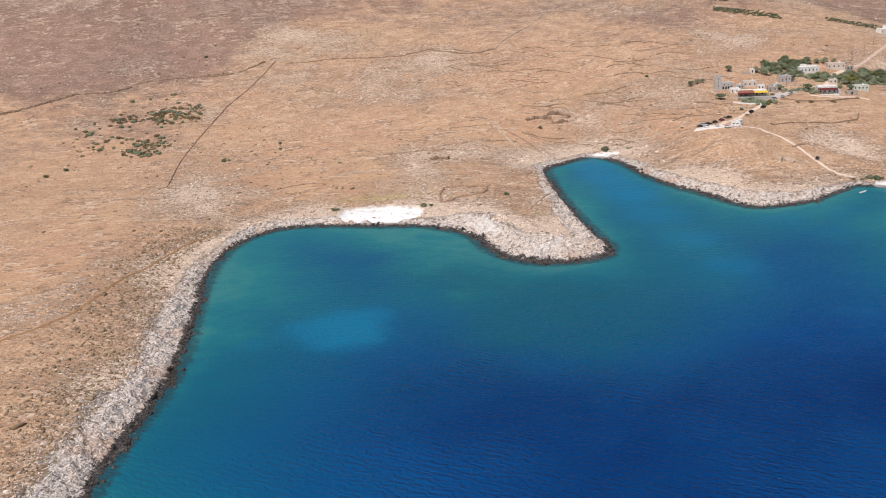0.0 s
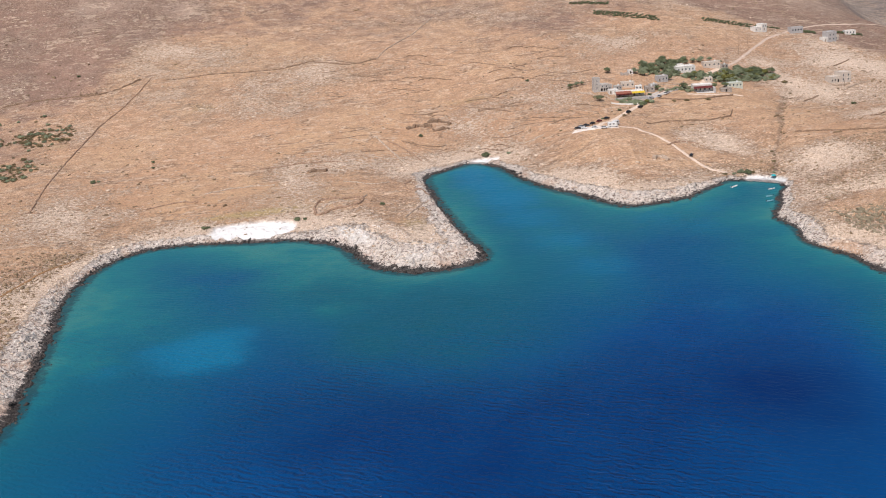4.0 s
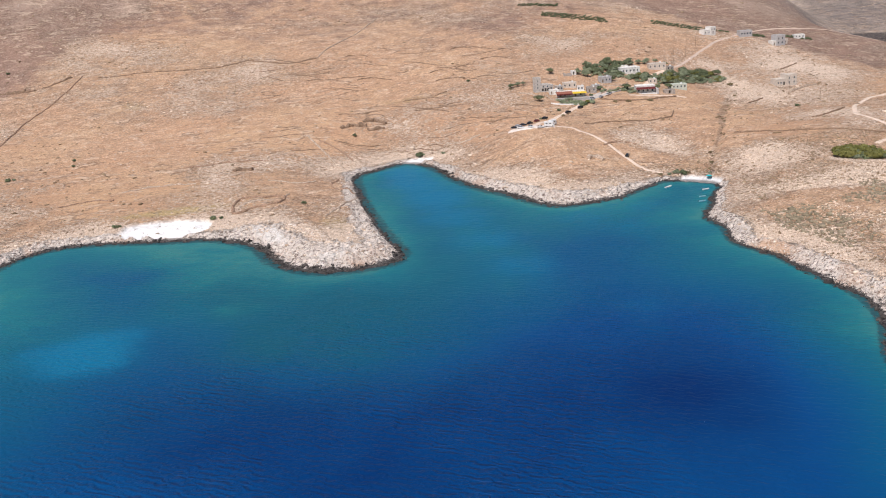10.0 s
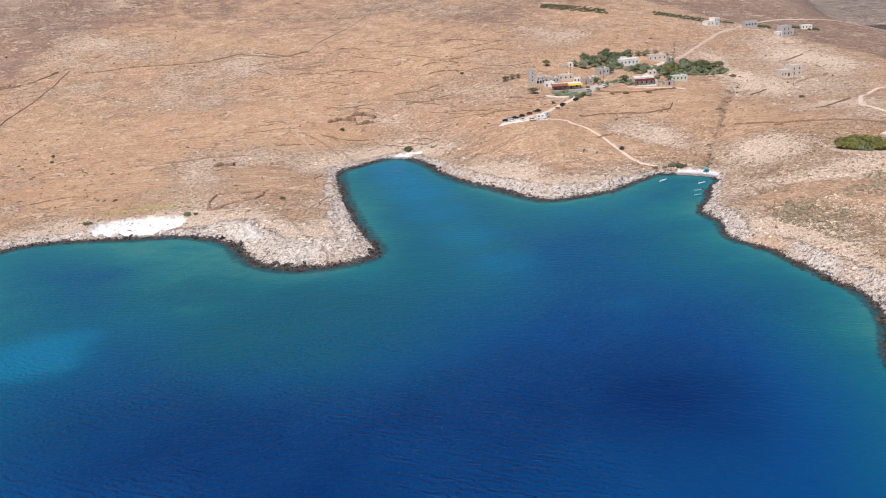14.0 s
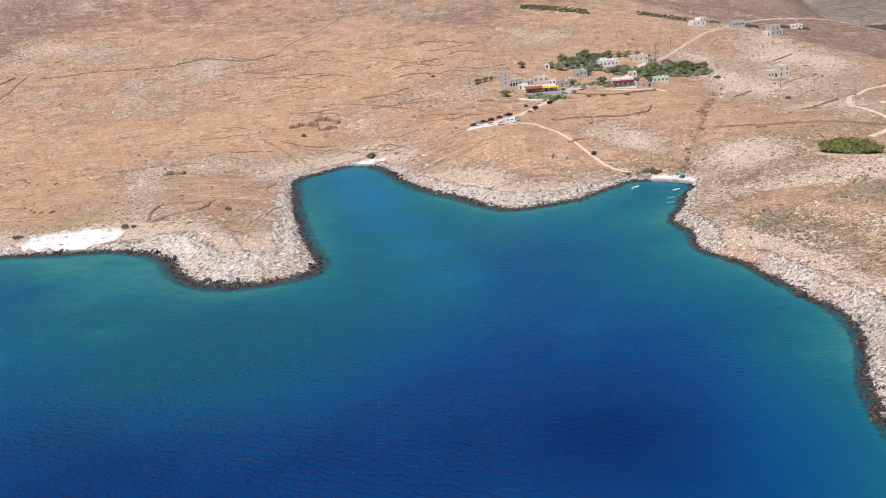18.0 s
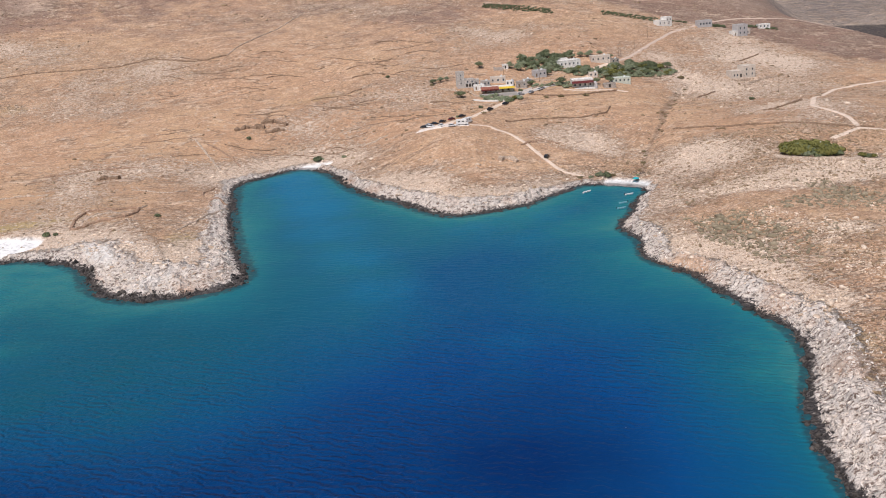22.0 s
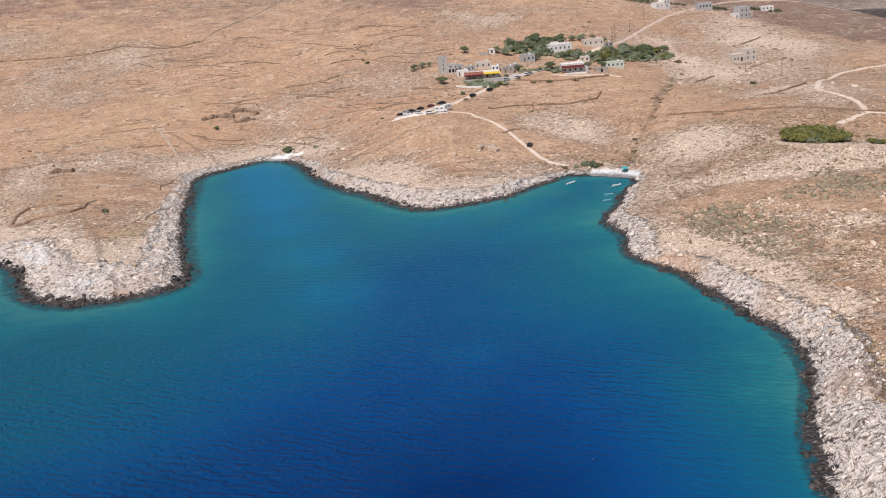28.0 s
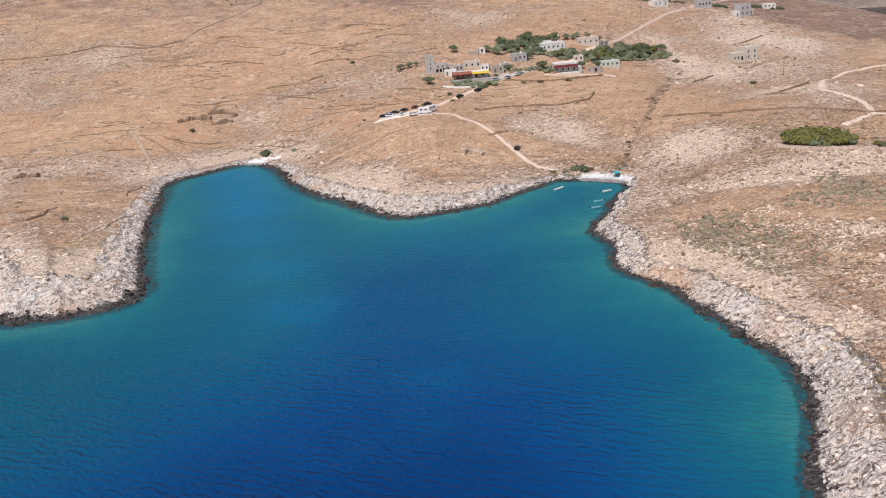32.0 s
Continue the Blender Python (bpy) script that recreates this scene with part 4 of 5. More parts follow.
    if nm == "farmhouse":
        block(house, -w / 2 + 1, w / 2 - 6, dp / 2 + 0.02, dp / 2 + 4, h + 0.6, mat)
        part("chimney", box(4.2, 4.9, 1, 1.7, h - 0.1, h + 1.3, 0.04), mat, house)
    if nm == "cottage":
        part("water_tank", tube(0.6, 0.6, h - 0.1, h + 1.0, 12, w / 4, dp / 6), HULLWHITE, house, "white roof water tank")

barn = base("terrace_house", 275.5, 656, -8, "house with white roof terrace and long maroon awning", "house")
block(barn, -6.5, 6.5, -1.0, 6.0, 4.6, WHITEWASH, W4(-5, 5, 4, 1.0, 1.0, 1.3), [(2.5, 1.0, 0.9, 1.2)])
canopy(barn, -6.6, 6.4, -4.0, -1.05, 2.9, 3.9, MAROON)
part("terrace", box(-7, 7, -4.6, -1.02, -2.5, 0.1, 0.04), WHITEWASH, barn, "white terrace wall")
part("stair_wall", box(6.52, 8.6, -3, 4, -2, 2.6, 0.03), GREYWALL, barn)

villa = base("villa", 388, 679, 6, "two-storey pink stone house on a walled platform", "house")
block(villa, -8.2, 0, -3.5, 4, 4.2, CREAM, [(-6.6, 1.2, 0.9, 1.3), (-4.4, 1.2, 0.9, 1.3), (-1.9, 0.1, 1.3, 2.3, "arch")], sunk=4)
block(villa, 0.02, 8.2, -3.8, 4.4, 6.8, CREAM, [(2, 1.2, 0.9, 1.3), (6, 1.2, 0.9, 1.3), (2, 4.2, 0.9, 1.3), (6, 4.2, 0.9, 1.3)], [(-1, 4.2, 0.9, 1.2), (2, 1.2, 0.9, 1.2)], sunk=4)
part("platform", box(-9.5, 0.5, -11, -3.55, -7, 0.1, 0.05), PALESTONE, villa, "pale stone retaining platform")

far_white = base("far_house", 386, 810, 20, "white two-part house beside the upper road", "house")
block(far_white, -6, 1, -3, 3, 3.4, WHITEWASH, W4(-4.5, -0.5, 2))
block(far_white, 1.02, 6.5, -3.5, 3, 5.4, WHITEWASH, [(2.5, 3.2, 0.9, 1.2), (5, 3.2, 0.9, 1.2), (3.7, 0.1, 1.0, 2.1, "door")])
far_grey = base("far_house", 418, 807, 2, "grey-white bungalow behind a hedge at the ridge", "house")
block(far_grey, -5.5, 5.5, -3, 3, 4.2, GREYWALL, W4(-4, 4, 4, 1.4, 1.2, 1.4), [(0, 1.2, 1.0, 1.2)])
far_tall = base("far_house", 437.5, 784, 10, "tall grey two-storey house with a terrace", "house")
block(far_tall, -5, 3.2, -3.5, 4, 7.6, GREYWALL, [(-3, 1.2, 1, 1.4), (0.5, 1.2, 1, 1.4), (-3, 4.6, 1, 1.4), (0.5, 4.6, 1, 1.4)], [(0, 4.4, 1, 1.3), (0, 1.2, 1, 1.3)])
block(far_tall, -8.5, -5.02, -3, 3, 3.2, WHITEWASH, [(-6.8, 0.1, 1, 2.1, "door")])
block(far_tall, 3.22, 7.5, -1, 4, 4.0, CREAM, [(5.3, 1.1, 1, 1.2)])
far_low = base("far_house", 463, 800, -5, "low white house among hedges on the ridge", "house")
block(far_low, -4.5, 4.5, -2.5, 2.5, 2.8, WHITEWASH, W4(-3, 3, 3))


# ---- roads and walls ----


def ribbon(name, points, width, mat, label, lift=0.16):
    """A road draped over the ground, slightly crowned, with uneven verges."""
    p = spline(points, 2.2)
    q = np.gradient(p[:, :2], axis=0)
    n = np.stack([-q[:, 1], q[:, 0]], 1) / np.maximum(np.hypot(*q.T), 1e-6)[:, None]
    k = 7
    cols = []
    for i in range(k):
        u = i / (k - 1) * 2 - 1
        half = width / 2 * (1 + 0.22 * fbm(p[:, 0] + 50 * u, p[:, 1], 9, 2, 7))
        cols.append(p[:, :2] + n * (u * half)[:, None])
    xy = np.stack(cols, 1)
    z = gz(xy[..., 0].ravel(), xy[..., 1].ravel()).reshape(xy.shape[:2])
    z[:, 1:-1] = np.maximum(z[:, 1:-1], z[:, 1:-1].mean(1, keepdims=True)) + lift
    z[:, 0] -= 0.25
    z[:, -1] -= 0.25
    verts = np.dstack([xy, z]).reshape(-1, 3)
    i = np.arange(len(p) * k).reshape(len(p), k)
    faces = np.stack([i[:-1, :-1], i[:-1, 1:], i[1:, 1:], i[1:, :-1]], -1).reshape(-1, 4)
    me = bpy.data.meshes.new(name)
    me.from_pydata(verts.tolist(), [], faces.tolist())
    me.polygons.foreach_set("use_smooth", np.ones(len(faces), bool))
    me.materials.append(mat)
    return tagged(new(name, me), label, "road", kind="structure")


ribbon("road_village", [(167, 588), (176, 585), (187, 594), (208, 618), (224, 634), (239, 649), (255, 662), (270, 669), (284, 679), (294, 696), (303, 706), (319, 719)], 4.0, DIRT, "pale dirt road from the parking place through the village")
ribbon("road_upper", [(318, 718),
                        (338, 736), (364, 766), (386, 791), (411, 809), (440, 823), (479, 832), (510, 846), (540, 852), (570, 830), (610, 800)], 3.0, plain("pinkish_dirt_road", (0.60, 0.46, 0.37), 0.95, vary=0.08, grain=0.3, dirt=0.3, bump=0.04), "pinkish dirt road climbing from the village to the ridge")
ribbon("car_park", [(165, 588), (172, 584), (180, 579), (190, 577)], 9, GRAVEL, "white gravel parking place at the end of the road", 0.2)
ribbon("track_beach", [(188, 581), (203, 567), (211, 553), (217, 532), (222, 513), (229, 503)], 2.6, DIRT, "narrow earth track down to the small beach")
ribbon("track_east", [(520, 660), (457, 641), (437, 634), (417, 622), (388, 585), (372, 559), (366, 547), (368, 535), (369, 521), (365, 506), (360, 498), (341, 486)], 3.2, DIRT, "pale earth track winding over the east slope")
ribbon("track_spur", [(362, 500), (385, 490), (430, 470)], 2.4, DIRT, "faint earth track leaving the bend")
ribbon("lane_village", [(262, 650), (276, 647), (290, 648), (300, 644)], 3.0, DIRT, "pale lane in front of the terrace house")
ribbon("yard_village", [(224, 638), (236, 648), (250, 659), (262, 665)], 8.5, plain("grey_gravel", (0.52, 0.47, 0.43), 0.95, vary=0.1, grain=0.4, bump=0.04), "grey gravel yard in front of the taverna", 0.12)
ribbon("path_field", [(-190, 300), (-168, 330), (-153, 348), (-147, 366), (-142, 395), (-135, 416), (-125, 450), (-112, 470)], 1.5, plain("ochre_path", (0.34, 0.19, 0.09), 0.95, grain=0.4), "ochre footpath along the edge of the field")


def dry_wall(points, height, width, mat=None, label="", name="dry_stone_wall", group="", ragged=0.35, seed=0):
    """A dry-stone wall of uneven height that follows the ground."""
    p = spline(points, 0.9)
    q = np.gradient(p[:, :2], axis=0)
    n = np.stack([-q[:, 1], q[:, 0]], 1) / np.maximum(np.hypot(*q.T), 1e-6)[:, None]
    s = np.arange(len(p)) * 0.9
    top = height * (1 + ragged * (2 * vnoise(s * 0.55, s * 0 + seed * 7.7, 3) - 1) + 0.5 * ragged * (2 * vnoise(s * 0.2, s * 0 + seed, 4) - 1))
    wob = 0.35 * width * (2 * vnoise(s * 0.8, s * 0 + seed * 3.1, 5) - 1)
    z = gz(p[:, 0], p[:, 1])
    rows = []
    for u, v in ((-0.62, -0.8), (-0.5, 0.55), (-0.28, 1.0), (0.28, 1.0), (0.5, 0.55), (0.62, -0.8)):
        jit = 0.12 * width * (2 * vnoise(s * 1.1, s * 0 + u * 50 + seed, 6) - 1)
        xy = p[:, :2] + n * (u * width + wob + jit)[:, None]
        rows.append(np.column_stack([xy, z + (top * v if v > 0 else v)]))
    verts = np.stack(rows, 1)
    k, m = 6, len(p)
    i = np.arange(m * k).reshape(m, k)
    faces = np.stack([i[:-1, :-1], i[:-1, 1:], i[1:, 1:], i[1:, :-1]], -1).reshape(-1, 4).tolist()
    faces += [list(range(k - 1, -1, -1)), list(range((m - 1) * k, m * k))]
    me = bpy.data.meshes.new(name)
    me.from_pydata(verts.reshape(-1, 3).tolist(), [], faces)
    me.materials.append(mat or DRYSTONE)
    return tagged(new(name, me), label or "low grey dry-stone wall crossing the dry hillside", "wall", group)


LONG = "long dark dry-stone wall running down the hillside"
dry_wall([(-118, 811), (-131, 770), (-147, 723), (-157, 661), (-160, 615), (-156, 557)], 0.6, 0.9, RUSTSTONE, LONG, seed=1)
dry_wall([(-340, 735), (-320, 745), (-302, 755), (-274, 778)], 1.3, 2.6, label="thick tumbled boundary wall under the hill", seed=2, ragged=0.3)
dry_wall([(-274, 778), (-244, 783), (-225, 796), (-189, 798), (-156, 795), (-126, 812)], 0.7, 1.2, seed=3, ragged=0.9)
dry_wall([(-252, 780), (-243, 783), (-231, 790)], 1.3, 2.0, label="thick tumbled boundary wall under the hill", seed=61, ragged=0.3)
dry_wall([(-172, 797), (-158, 796)], 1.6, 1.8, seed=62, ragged=0.7)
dry_wall([(-110, 803), (-93, 801), (-66, 804), (-24, 800), (8, 809)], 0.55, 1.1, label="tumbled pale boundary wall along the hill", seed=4, ragged=0.7)
dry_wall([(8, 809), (39, 791), (60, 793)], 0.9, 1.2, seed=5, ragged=0.6)
dry_wall([(60, 793), (72, 815), (95, 850), (120, 900)], 0.6, 0.9, PALESTONE, seed=6, ragged=0.7)
dry_wall([(212, 588), (228, 594), (245, 594), (259, 594), (270, 597), (277, 609)], 0.75, 0.6, label="dark field wall below the village", seed=7)
dry_wall([(239, 642), (252, 637), (268, 636), (293, 645)], 0.75, 0.6, label="field wall beside the village lane", seed=8)
dry_wall([(290, 548), (298, 544), (317, 531), (337, 519), (356, 505), (371, 500)], 0.75, 0.6, label="long field wall above the thicket", seed=9)
dry_wall([(379, 655), (396, 667), (410, 673)], 1.2, 0.9, PALESTONE, "pale stepped garden wall beside the villa", seed=10)
dry_wall([(406, 719), (427, 734)], 0.75, 0.6, seed=11)
dry_wall([(340, 635), (356, 646)], 0.75, 0.6, seed=12)
dry_wall([(343, 557), (350, 557), (371, 569)], 0.75, 0.6, seed=13)
dry_wall([(400, 805), (420, 797), (431, 779), (445, 777)], 1.0, 0.7, PALESTONE, "garden wall round the tall house", seed=14)
dry_wall([(67, 649), (75, 652), (84, 650)], 1.6, 2.2, label="dark rock ledge with shaded face", name="rock_ledge", seed=15, ragged=0.7)
dry_wall([(82, 657), (92, 656), (97, 651)], 1.6, 2.0, label="dark rock ledge with shaded face", name="rock_ledge", seed=16, ragged=0.7)
dry_wall([(84, 645), (95, 647)], 1.3, 1.8, label="dark rock ledge with shaded face", name="rock_ledge", seed=17, ragged=0.7)
dry_wall([(0, 584), (6, 586), (11, 583)], 1.4, 2.4, label="grey rock outcrop in dry grass", name="rock_ledge", seed=18, ragged=0.8)
dry_wall([(194, 525), (199, 528), (203, 524)], 1.4, 2.4, PALESTONE, "pale ruined stone heap on the headland", "rubble_heap", seed=19, ragged=0.8)
dry_wall([(2, 507), (6, 520), (16, 517), (28, 518), (24, 502), (14, 501), (4, 497), (2, 507)], 0.75, 1.2, RUSTSTONE, "roofless stone sheep pen of pale rubble", "sheep_pen", seed=20)
dry_wall([(5, 508), (12, 512), (22, 511)], 0.35, 1.6, PALESTONE, "pale rubble strewn inside the pen", "rubble_heap", seed=63, ragged=0.9)
dry_wall([(307, 472), (313, 465.5), (322, 461), (331, 457.5), (338, 457)], 0.8, 4.0, PALESTONE, "low pale retaining wall under the thicket", "retaining_wall", seed=64, ragged=0.5)
dry_wall([(242.5, 498), (245, 497)], 1.1, 1.4, PALESTONE, "pale stone heap beside the beach bushes", "rubble_heap", seed=65, ragged=0.5)
dry_wall([(205, 640), (213, 636), (222, 634)], 0.9, 0.5, WHITEWASH, "low whitewashed wall in front of the taverna", "garden_wall", seed=66, ragged=0.1)
dry_wall([(28, 518), (31, 524)], 0.6, 0.7, PALESTONE, seed=21)
dry_wall([(48, 478), (58, 500), (66, 512)], 0.6, 1.0, PALESTONE, "low pale tumbled wall above the inlet", seed=22, ragged=0.7)
dry_wall([(45, 640), (52, 620), (58, 600), (64, 585)], 0.5, 1.2, PALESTONE, "scattered pale stones of an old wall", seed=23, ragged=0.8)
dry_wall([(230, 698), (236, 697)], 2.2, 0.7, RUBBLE, "ruined stone house wall", "ruined_wall", seed=24)
dry_wall([(308, 703), (312, 699), (318, 702)], 2.4, 0.7, RUBBLE, "ruined stone house wall", "ruined_wall", seed=25)
dry_wall([(190, 668), (197, 663), (200, 656)], 1.0, 0.8, PALESTONE, "garden wall of the tower house", seed=26)
dry_wall([(244, 655), (250, 660), (262, 664), (270, 663)], 1.0, 0.6, PALESTONE, "pale yard wall along the village road", seed=27)
dry_wall([(231, 640), (226, 641), (214, 643), (208, 647), (206, 655)], 0.8, 0.7, PALESTONE, "pale yard wall round the taverna", seed=28)
dry_wall([(246, 677), (258, 674), (268, 676), (272, 683)], 0.9, 0.6, PALESTONE, "pale garden wall at the edge of the grove", seed=29)
for i, pts in enumerate(([(40, 610), (50, 604), (62, 606)], [(52, 632), (60, 622), (66, 612), (70, 600)], [(30, 598), (44, 592), (58, 590)], [(60, 560), (54, 548), (57, 536), (66, 530)], [(-60, 560), (-40, 566), (-20, 563)],
                         [(-30, 600), (-5, 604), (20, 600)], [(20, 560), (35, 552), (46, 556)], [(-90, 540), (-75, 548), (-62, 545)], [(128, 610), (140, 604), (150, 606)], [(210, 545), (222, 552), (230, 548)])):
    dry_wall(pts, 0.55, 1.1, (PALESTONE, RUSTSTONE)[i % 2], "scattered stones of an old tumbled wall", seed=70 + i, ragged=0.9)
# terraces: broken ledges that follow the slope
_r = random.Random(5)
for i in range(64):
    s0 = _r.uniform(35, 230)
    x0 = _r.uniform(15, 185)
    run = _r.uniform(9, 34)
    pts = []
    for u in np.linspace(0, 1, 5):
        x = x0 + run * u
        pts.append((x, float(np.interp(x, FOOT_X, FOOT_Y)) + s0 + 4 * math.sin(u * 3 + i) - 0.06 * run * u))
    dry_wall(pts, _r.uniform(0.2, 0.5), _r.uniform(0.5, 0.9), label="low broken terrace wall on the dry slope", name="terrace_wall", group="terraces on the slope", ragged=0.8, seed=30 + i)

# ---- plants ----


def joined(name, verts, faces, mat, smooth_shade=False):
    me = bpy.data.meshes.new(name)
    verts, faces = np.asarray(verts, np.float32), np.asarray(faces, np.int32)
    k = faces.shape[1]
    me.vertices.add(len(verts))
    me.vertices.foreach_set("co", verts.ravel())
    me.loops.add(faces.size)
    me.loops.foreach_set("vertex_index", faces.ravel())
    me.polygons.add(len(faces))
    me.polygons.foreach_set("loop_start", np.arange(0, faces.size, k, dtype=np.int32))
    me.update(calc_edges=True)
    if smooth_shade:
        me.polygons.foreach_set("use_smooth", np.ones(len(faces), bool))
    me.materials.append(mat)
    return me


def foliage(rng, clumps, leaves, size, lean=0.6):
    """Small bent leaf sprays scattered over the shells of several clumps: (x, y, z, reach, height)."""
    verts, faces = [], []
    vol = np.array([c[3] ** 2 for c in clumps])
    for c, share in zip(clumps, vol / vol.sum()):
        n = int(leaves * share)
        d = rng.normal(size=(n, 3))
        d /= np.linalg.norm(d, axis=1)[:, None]
        d[:, 2] = np.abs(d[:, 2]) * 1.0 - 0.25 * (rng.random(n) < 0.35)
        rad = rng.uniform(0.72, 1.08, n)[:, None]
        p = np.array(c[:3]) + d * rad * np.array([c[3], c[3], c[4]])
        for q, nn in zip(p, d):
            a = np.cross(nn, rng.normal(size=3))
            a /= np.linalg.norm(a) + 1e-6
            b = np.cross(nn, a) + nn * rng.uniform(-lean, lean)
            s = size * rng.uniform(0.6, 1.3)
            i = len(verts)
            verts += [q - a * s - b * s * 0.5, q + a * s - b * s * 0.5, q + a * s * 0.6 + b * s + nn * s * 0.3, q - a * s * 0.6 + b * s - nn * s * 0.2]
            faces.append((i, i + 1, i + 2, i + 3))
    return verts, faces


def tree_thing(rng, height, spread, mat, label, category="tree", leaves=950):
    """A tree: tapered trunk with forking limbs, and a crown of leaf sprays in uneven clumps with gaps."""
    root = tagged(new("tree"), label, category, "trees of the grove")
    bm = bmesh.new()
    limbs = []

    def limb(a, b, r0, r1):
        d = Vector(b) - Vector(a)
        bmesh.ops.create_cone(bm, cap_ends=True, segments=7, radius1=r0, radius2=r1, depth=d.length,
                              matrix=Matrix.Translation((Vector(a) + Vector(b)) / 2) @ d.to_track_quat("Z", "Y").to_matrix().to_4x4())
    fork = height * 0.22
    limb((0, 0, -0.4), (0.1, 0, fork), 0.24, 0.17)
    clumps = []
    for i in range(6):
        a = i * 1.05 + rng.uniform(-0.3, 0.3)
        r = spread * rng.uniform(0.35, 0.68)
        tip = (math.cos(a) * r, math.sin(a) * r, height * rng.uniform(0.3, 0.62))
        limb((0.1, 0, fork - 0.1), tip, 0.12, 0.05)
        clumps.append((*tip, spread * rng.uniform(0.40, 0.58), height * rng.uniform(0.24, 0.34)))
    clumps.append((0, 0, height * 0.62, spread * 0.55, height * 0.36))
    part("trunk", bm, BARK, root)
    crown = new("crown", joined("crown", *foliage(rng, clumps, leaves, spread * 0.075), mat))
    crown.parent = root
    return root


def shrub_thing(rng, spread, height, mat, label, leaves=260):
    root = tagged(new("bush"), label, "bush", "bushes")
    bm = bmesh.new()
    clumps = []
    for i in range(5):
        a = i * 1.3 + rng.uniform(-0.4, 0.4)
        r = spread * rng.uniform(0.2, 0.6)
        clumps.append((math.cos(a) * r, math.sin(a) * r, height * rng.uniform(0.25, 0.5), spread * rng.uniform(0.38, 0.55), height * rng.uniform(0.4, 0.55)))
        d = Vector((math.cos(a) * r, math.sin(a) * r, height * 0.5))
        bmesh.ops.create_cone(bm, cap_ends=True, segments=5, radius1=0.07, radius2=0.03, depth=d.length + 0.3,
                              matrix=Matrix.Translation(d * 0.45) @ d.to_track_quat("Z", "Y").to_matrix().to_4x4())
    part("stem", bm, BARK, root)
    crown = new("crown", joined("crown", *foliage(rng, clumps, leaves, spread * 0.15), mat))
    crown.parent = root
    return root


rng = np.random.default_rng(7)
PARK = (60, -2500)        # the models stand aside, sunk far below the sea bed, and are moved to their first place when used
TREES = [tree_thing(rng, 5.6, 3.4, CAROB, "dark green carob tree with dense rounded crown"),
         tree_thing(rng, 5.0, 3.0, OLIVE, "grey-green olive tree in the village grove"),
         tree_thing(rng, 4.6, 3.3, MASTIC, "bright green fruit tree in the village grove"),
         tree_thing(rng, 6.4, 3.2, CAROB, "tall dark green tree in the village grove")]
BUSHES = [shrub_thing(rng, 1.6, 1.5, CAROB, "dark green evergreen bush in dry grass"),
          shrub_thing(rng, 1.5, 1.2, OLIVE, "grey-green bush in dry grass"),
          shrub_thing(rng, 1.7, 1.8, MASTIC, "dense yellow-green mastic bush in dry grass"),
          shrub_thing(rng, 1.3, 0.9, DRYLEAF, "brownish thorny bush in dry grass")]
_used = set()


def plant(model, x, y, size, label="", group=""):
    m = pose(x, y, spot(x, y) - 0.05, 0, 0, rng.uniform(0, 360)) @ Matrix.Diagonal((size * rng.uniform(0.9, 1.1), size * rng.uniform(0.9, 1.1), size * rng.uniform(0.85, 1.1), 1))
    if model not in _used:
        _used.add(model)
        model.matrix_world = m
        ob = model
    else:
        ob = copy_thing(model, m)
        ob.scale = m.to_scale()
    return tagged(ob, label, "", group)


HOUSES = [(o.location.x, o.location.y) for o in bpy.data.objects if o.type == "EMPTY" and o.get("category") in ("house", "restaurant")]


def free(x, y, gap):
    return all((x - hx) ** 2 + ((y - hy) * 1.0) ** 2 > gap ** 2 for hx, hy in HOUSES)


# the grove: four stands of trees round the houses: x, y, reach, reach, number
for cx, cy, rx, ry, n, kinds in ((266, 708, 17, 15, 40, (1, 0, 1, 3)), (292, 692, 15, 9, 26, (1, 1, 2, 0)), (328, 700, 21, 12, 48, (1, 2, 0, 1)), (292, 724, 24, 6, 16, (0, 1, 1, 0)), (302, 683, 12, 7, 12, (2, 2, 1, 2))):
    k = 0
    while k < n:
        a, r = rng.uniform(0, 2 * math.pi), math.sqrt(rng.random())
        x, y = cx + rx * r * math.cos(a), cy + ry * r * math.sin(a)
        if free(x, y, 6.5):
            plant(TREES[kinds[int(rng.integers(4))]], x, y, rng.uniform(0.6, 0.95))
            k += 1
        elif rng.random() < 0.05:
            k += 1
# single trees and bushes that stand by themselves: x, y, model, size
for x, y, kind, size in ((349, 706, 0, 1.0), (199, 647, 0, 0.9), (188, 681, 0, 0.7), (193, 682, 1, 0.7), (197, 683, 1, 0.6), (222, 704, 0, 0.8), (241, 700, 1, 0.9), (247, 695, 1, 0.9),
                         (245, 697, 1, 0.8), (264, 661, 0, 0.9), (262, 686, 0, 0.7), (250, 655, 1, 0.6), (246, 664, 0, 0.7), (258, 661, 1, 0.6), (286, 662, 0, 0.8), (284, 668, 1, 0.7), (296, 666, 0, 0.8)):
    plant(TREES[kind], x, y, size, "lone tree beside the village houses" if kind else "dark round tree standing alone in dry grass")
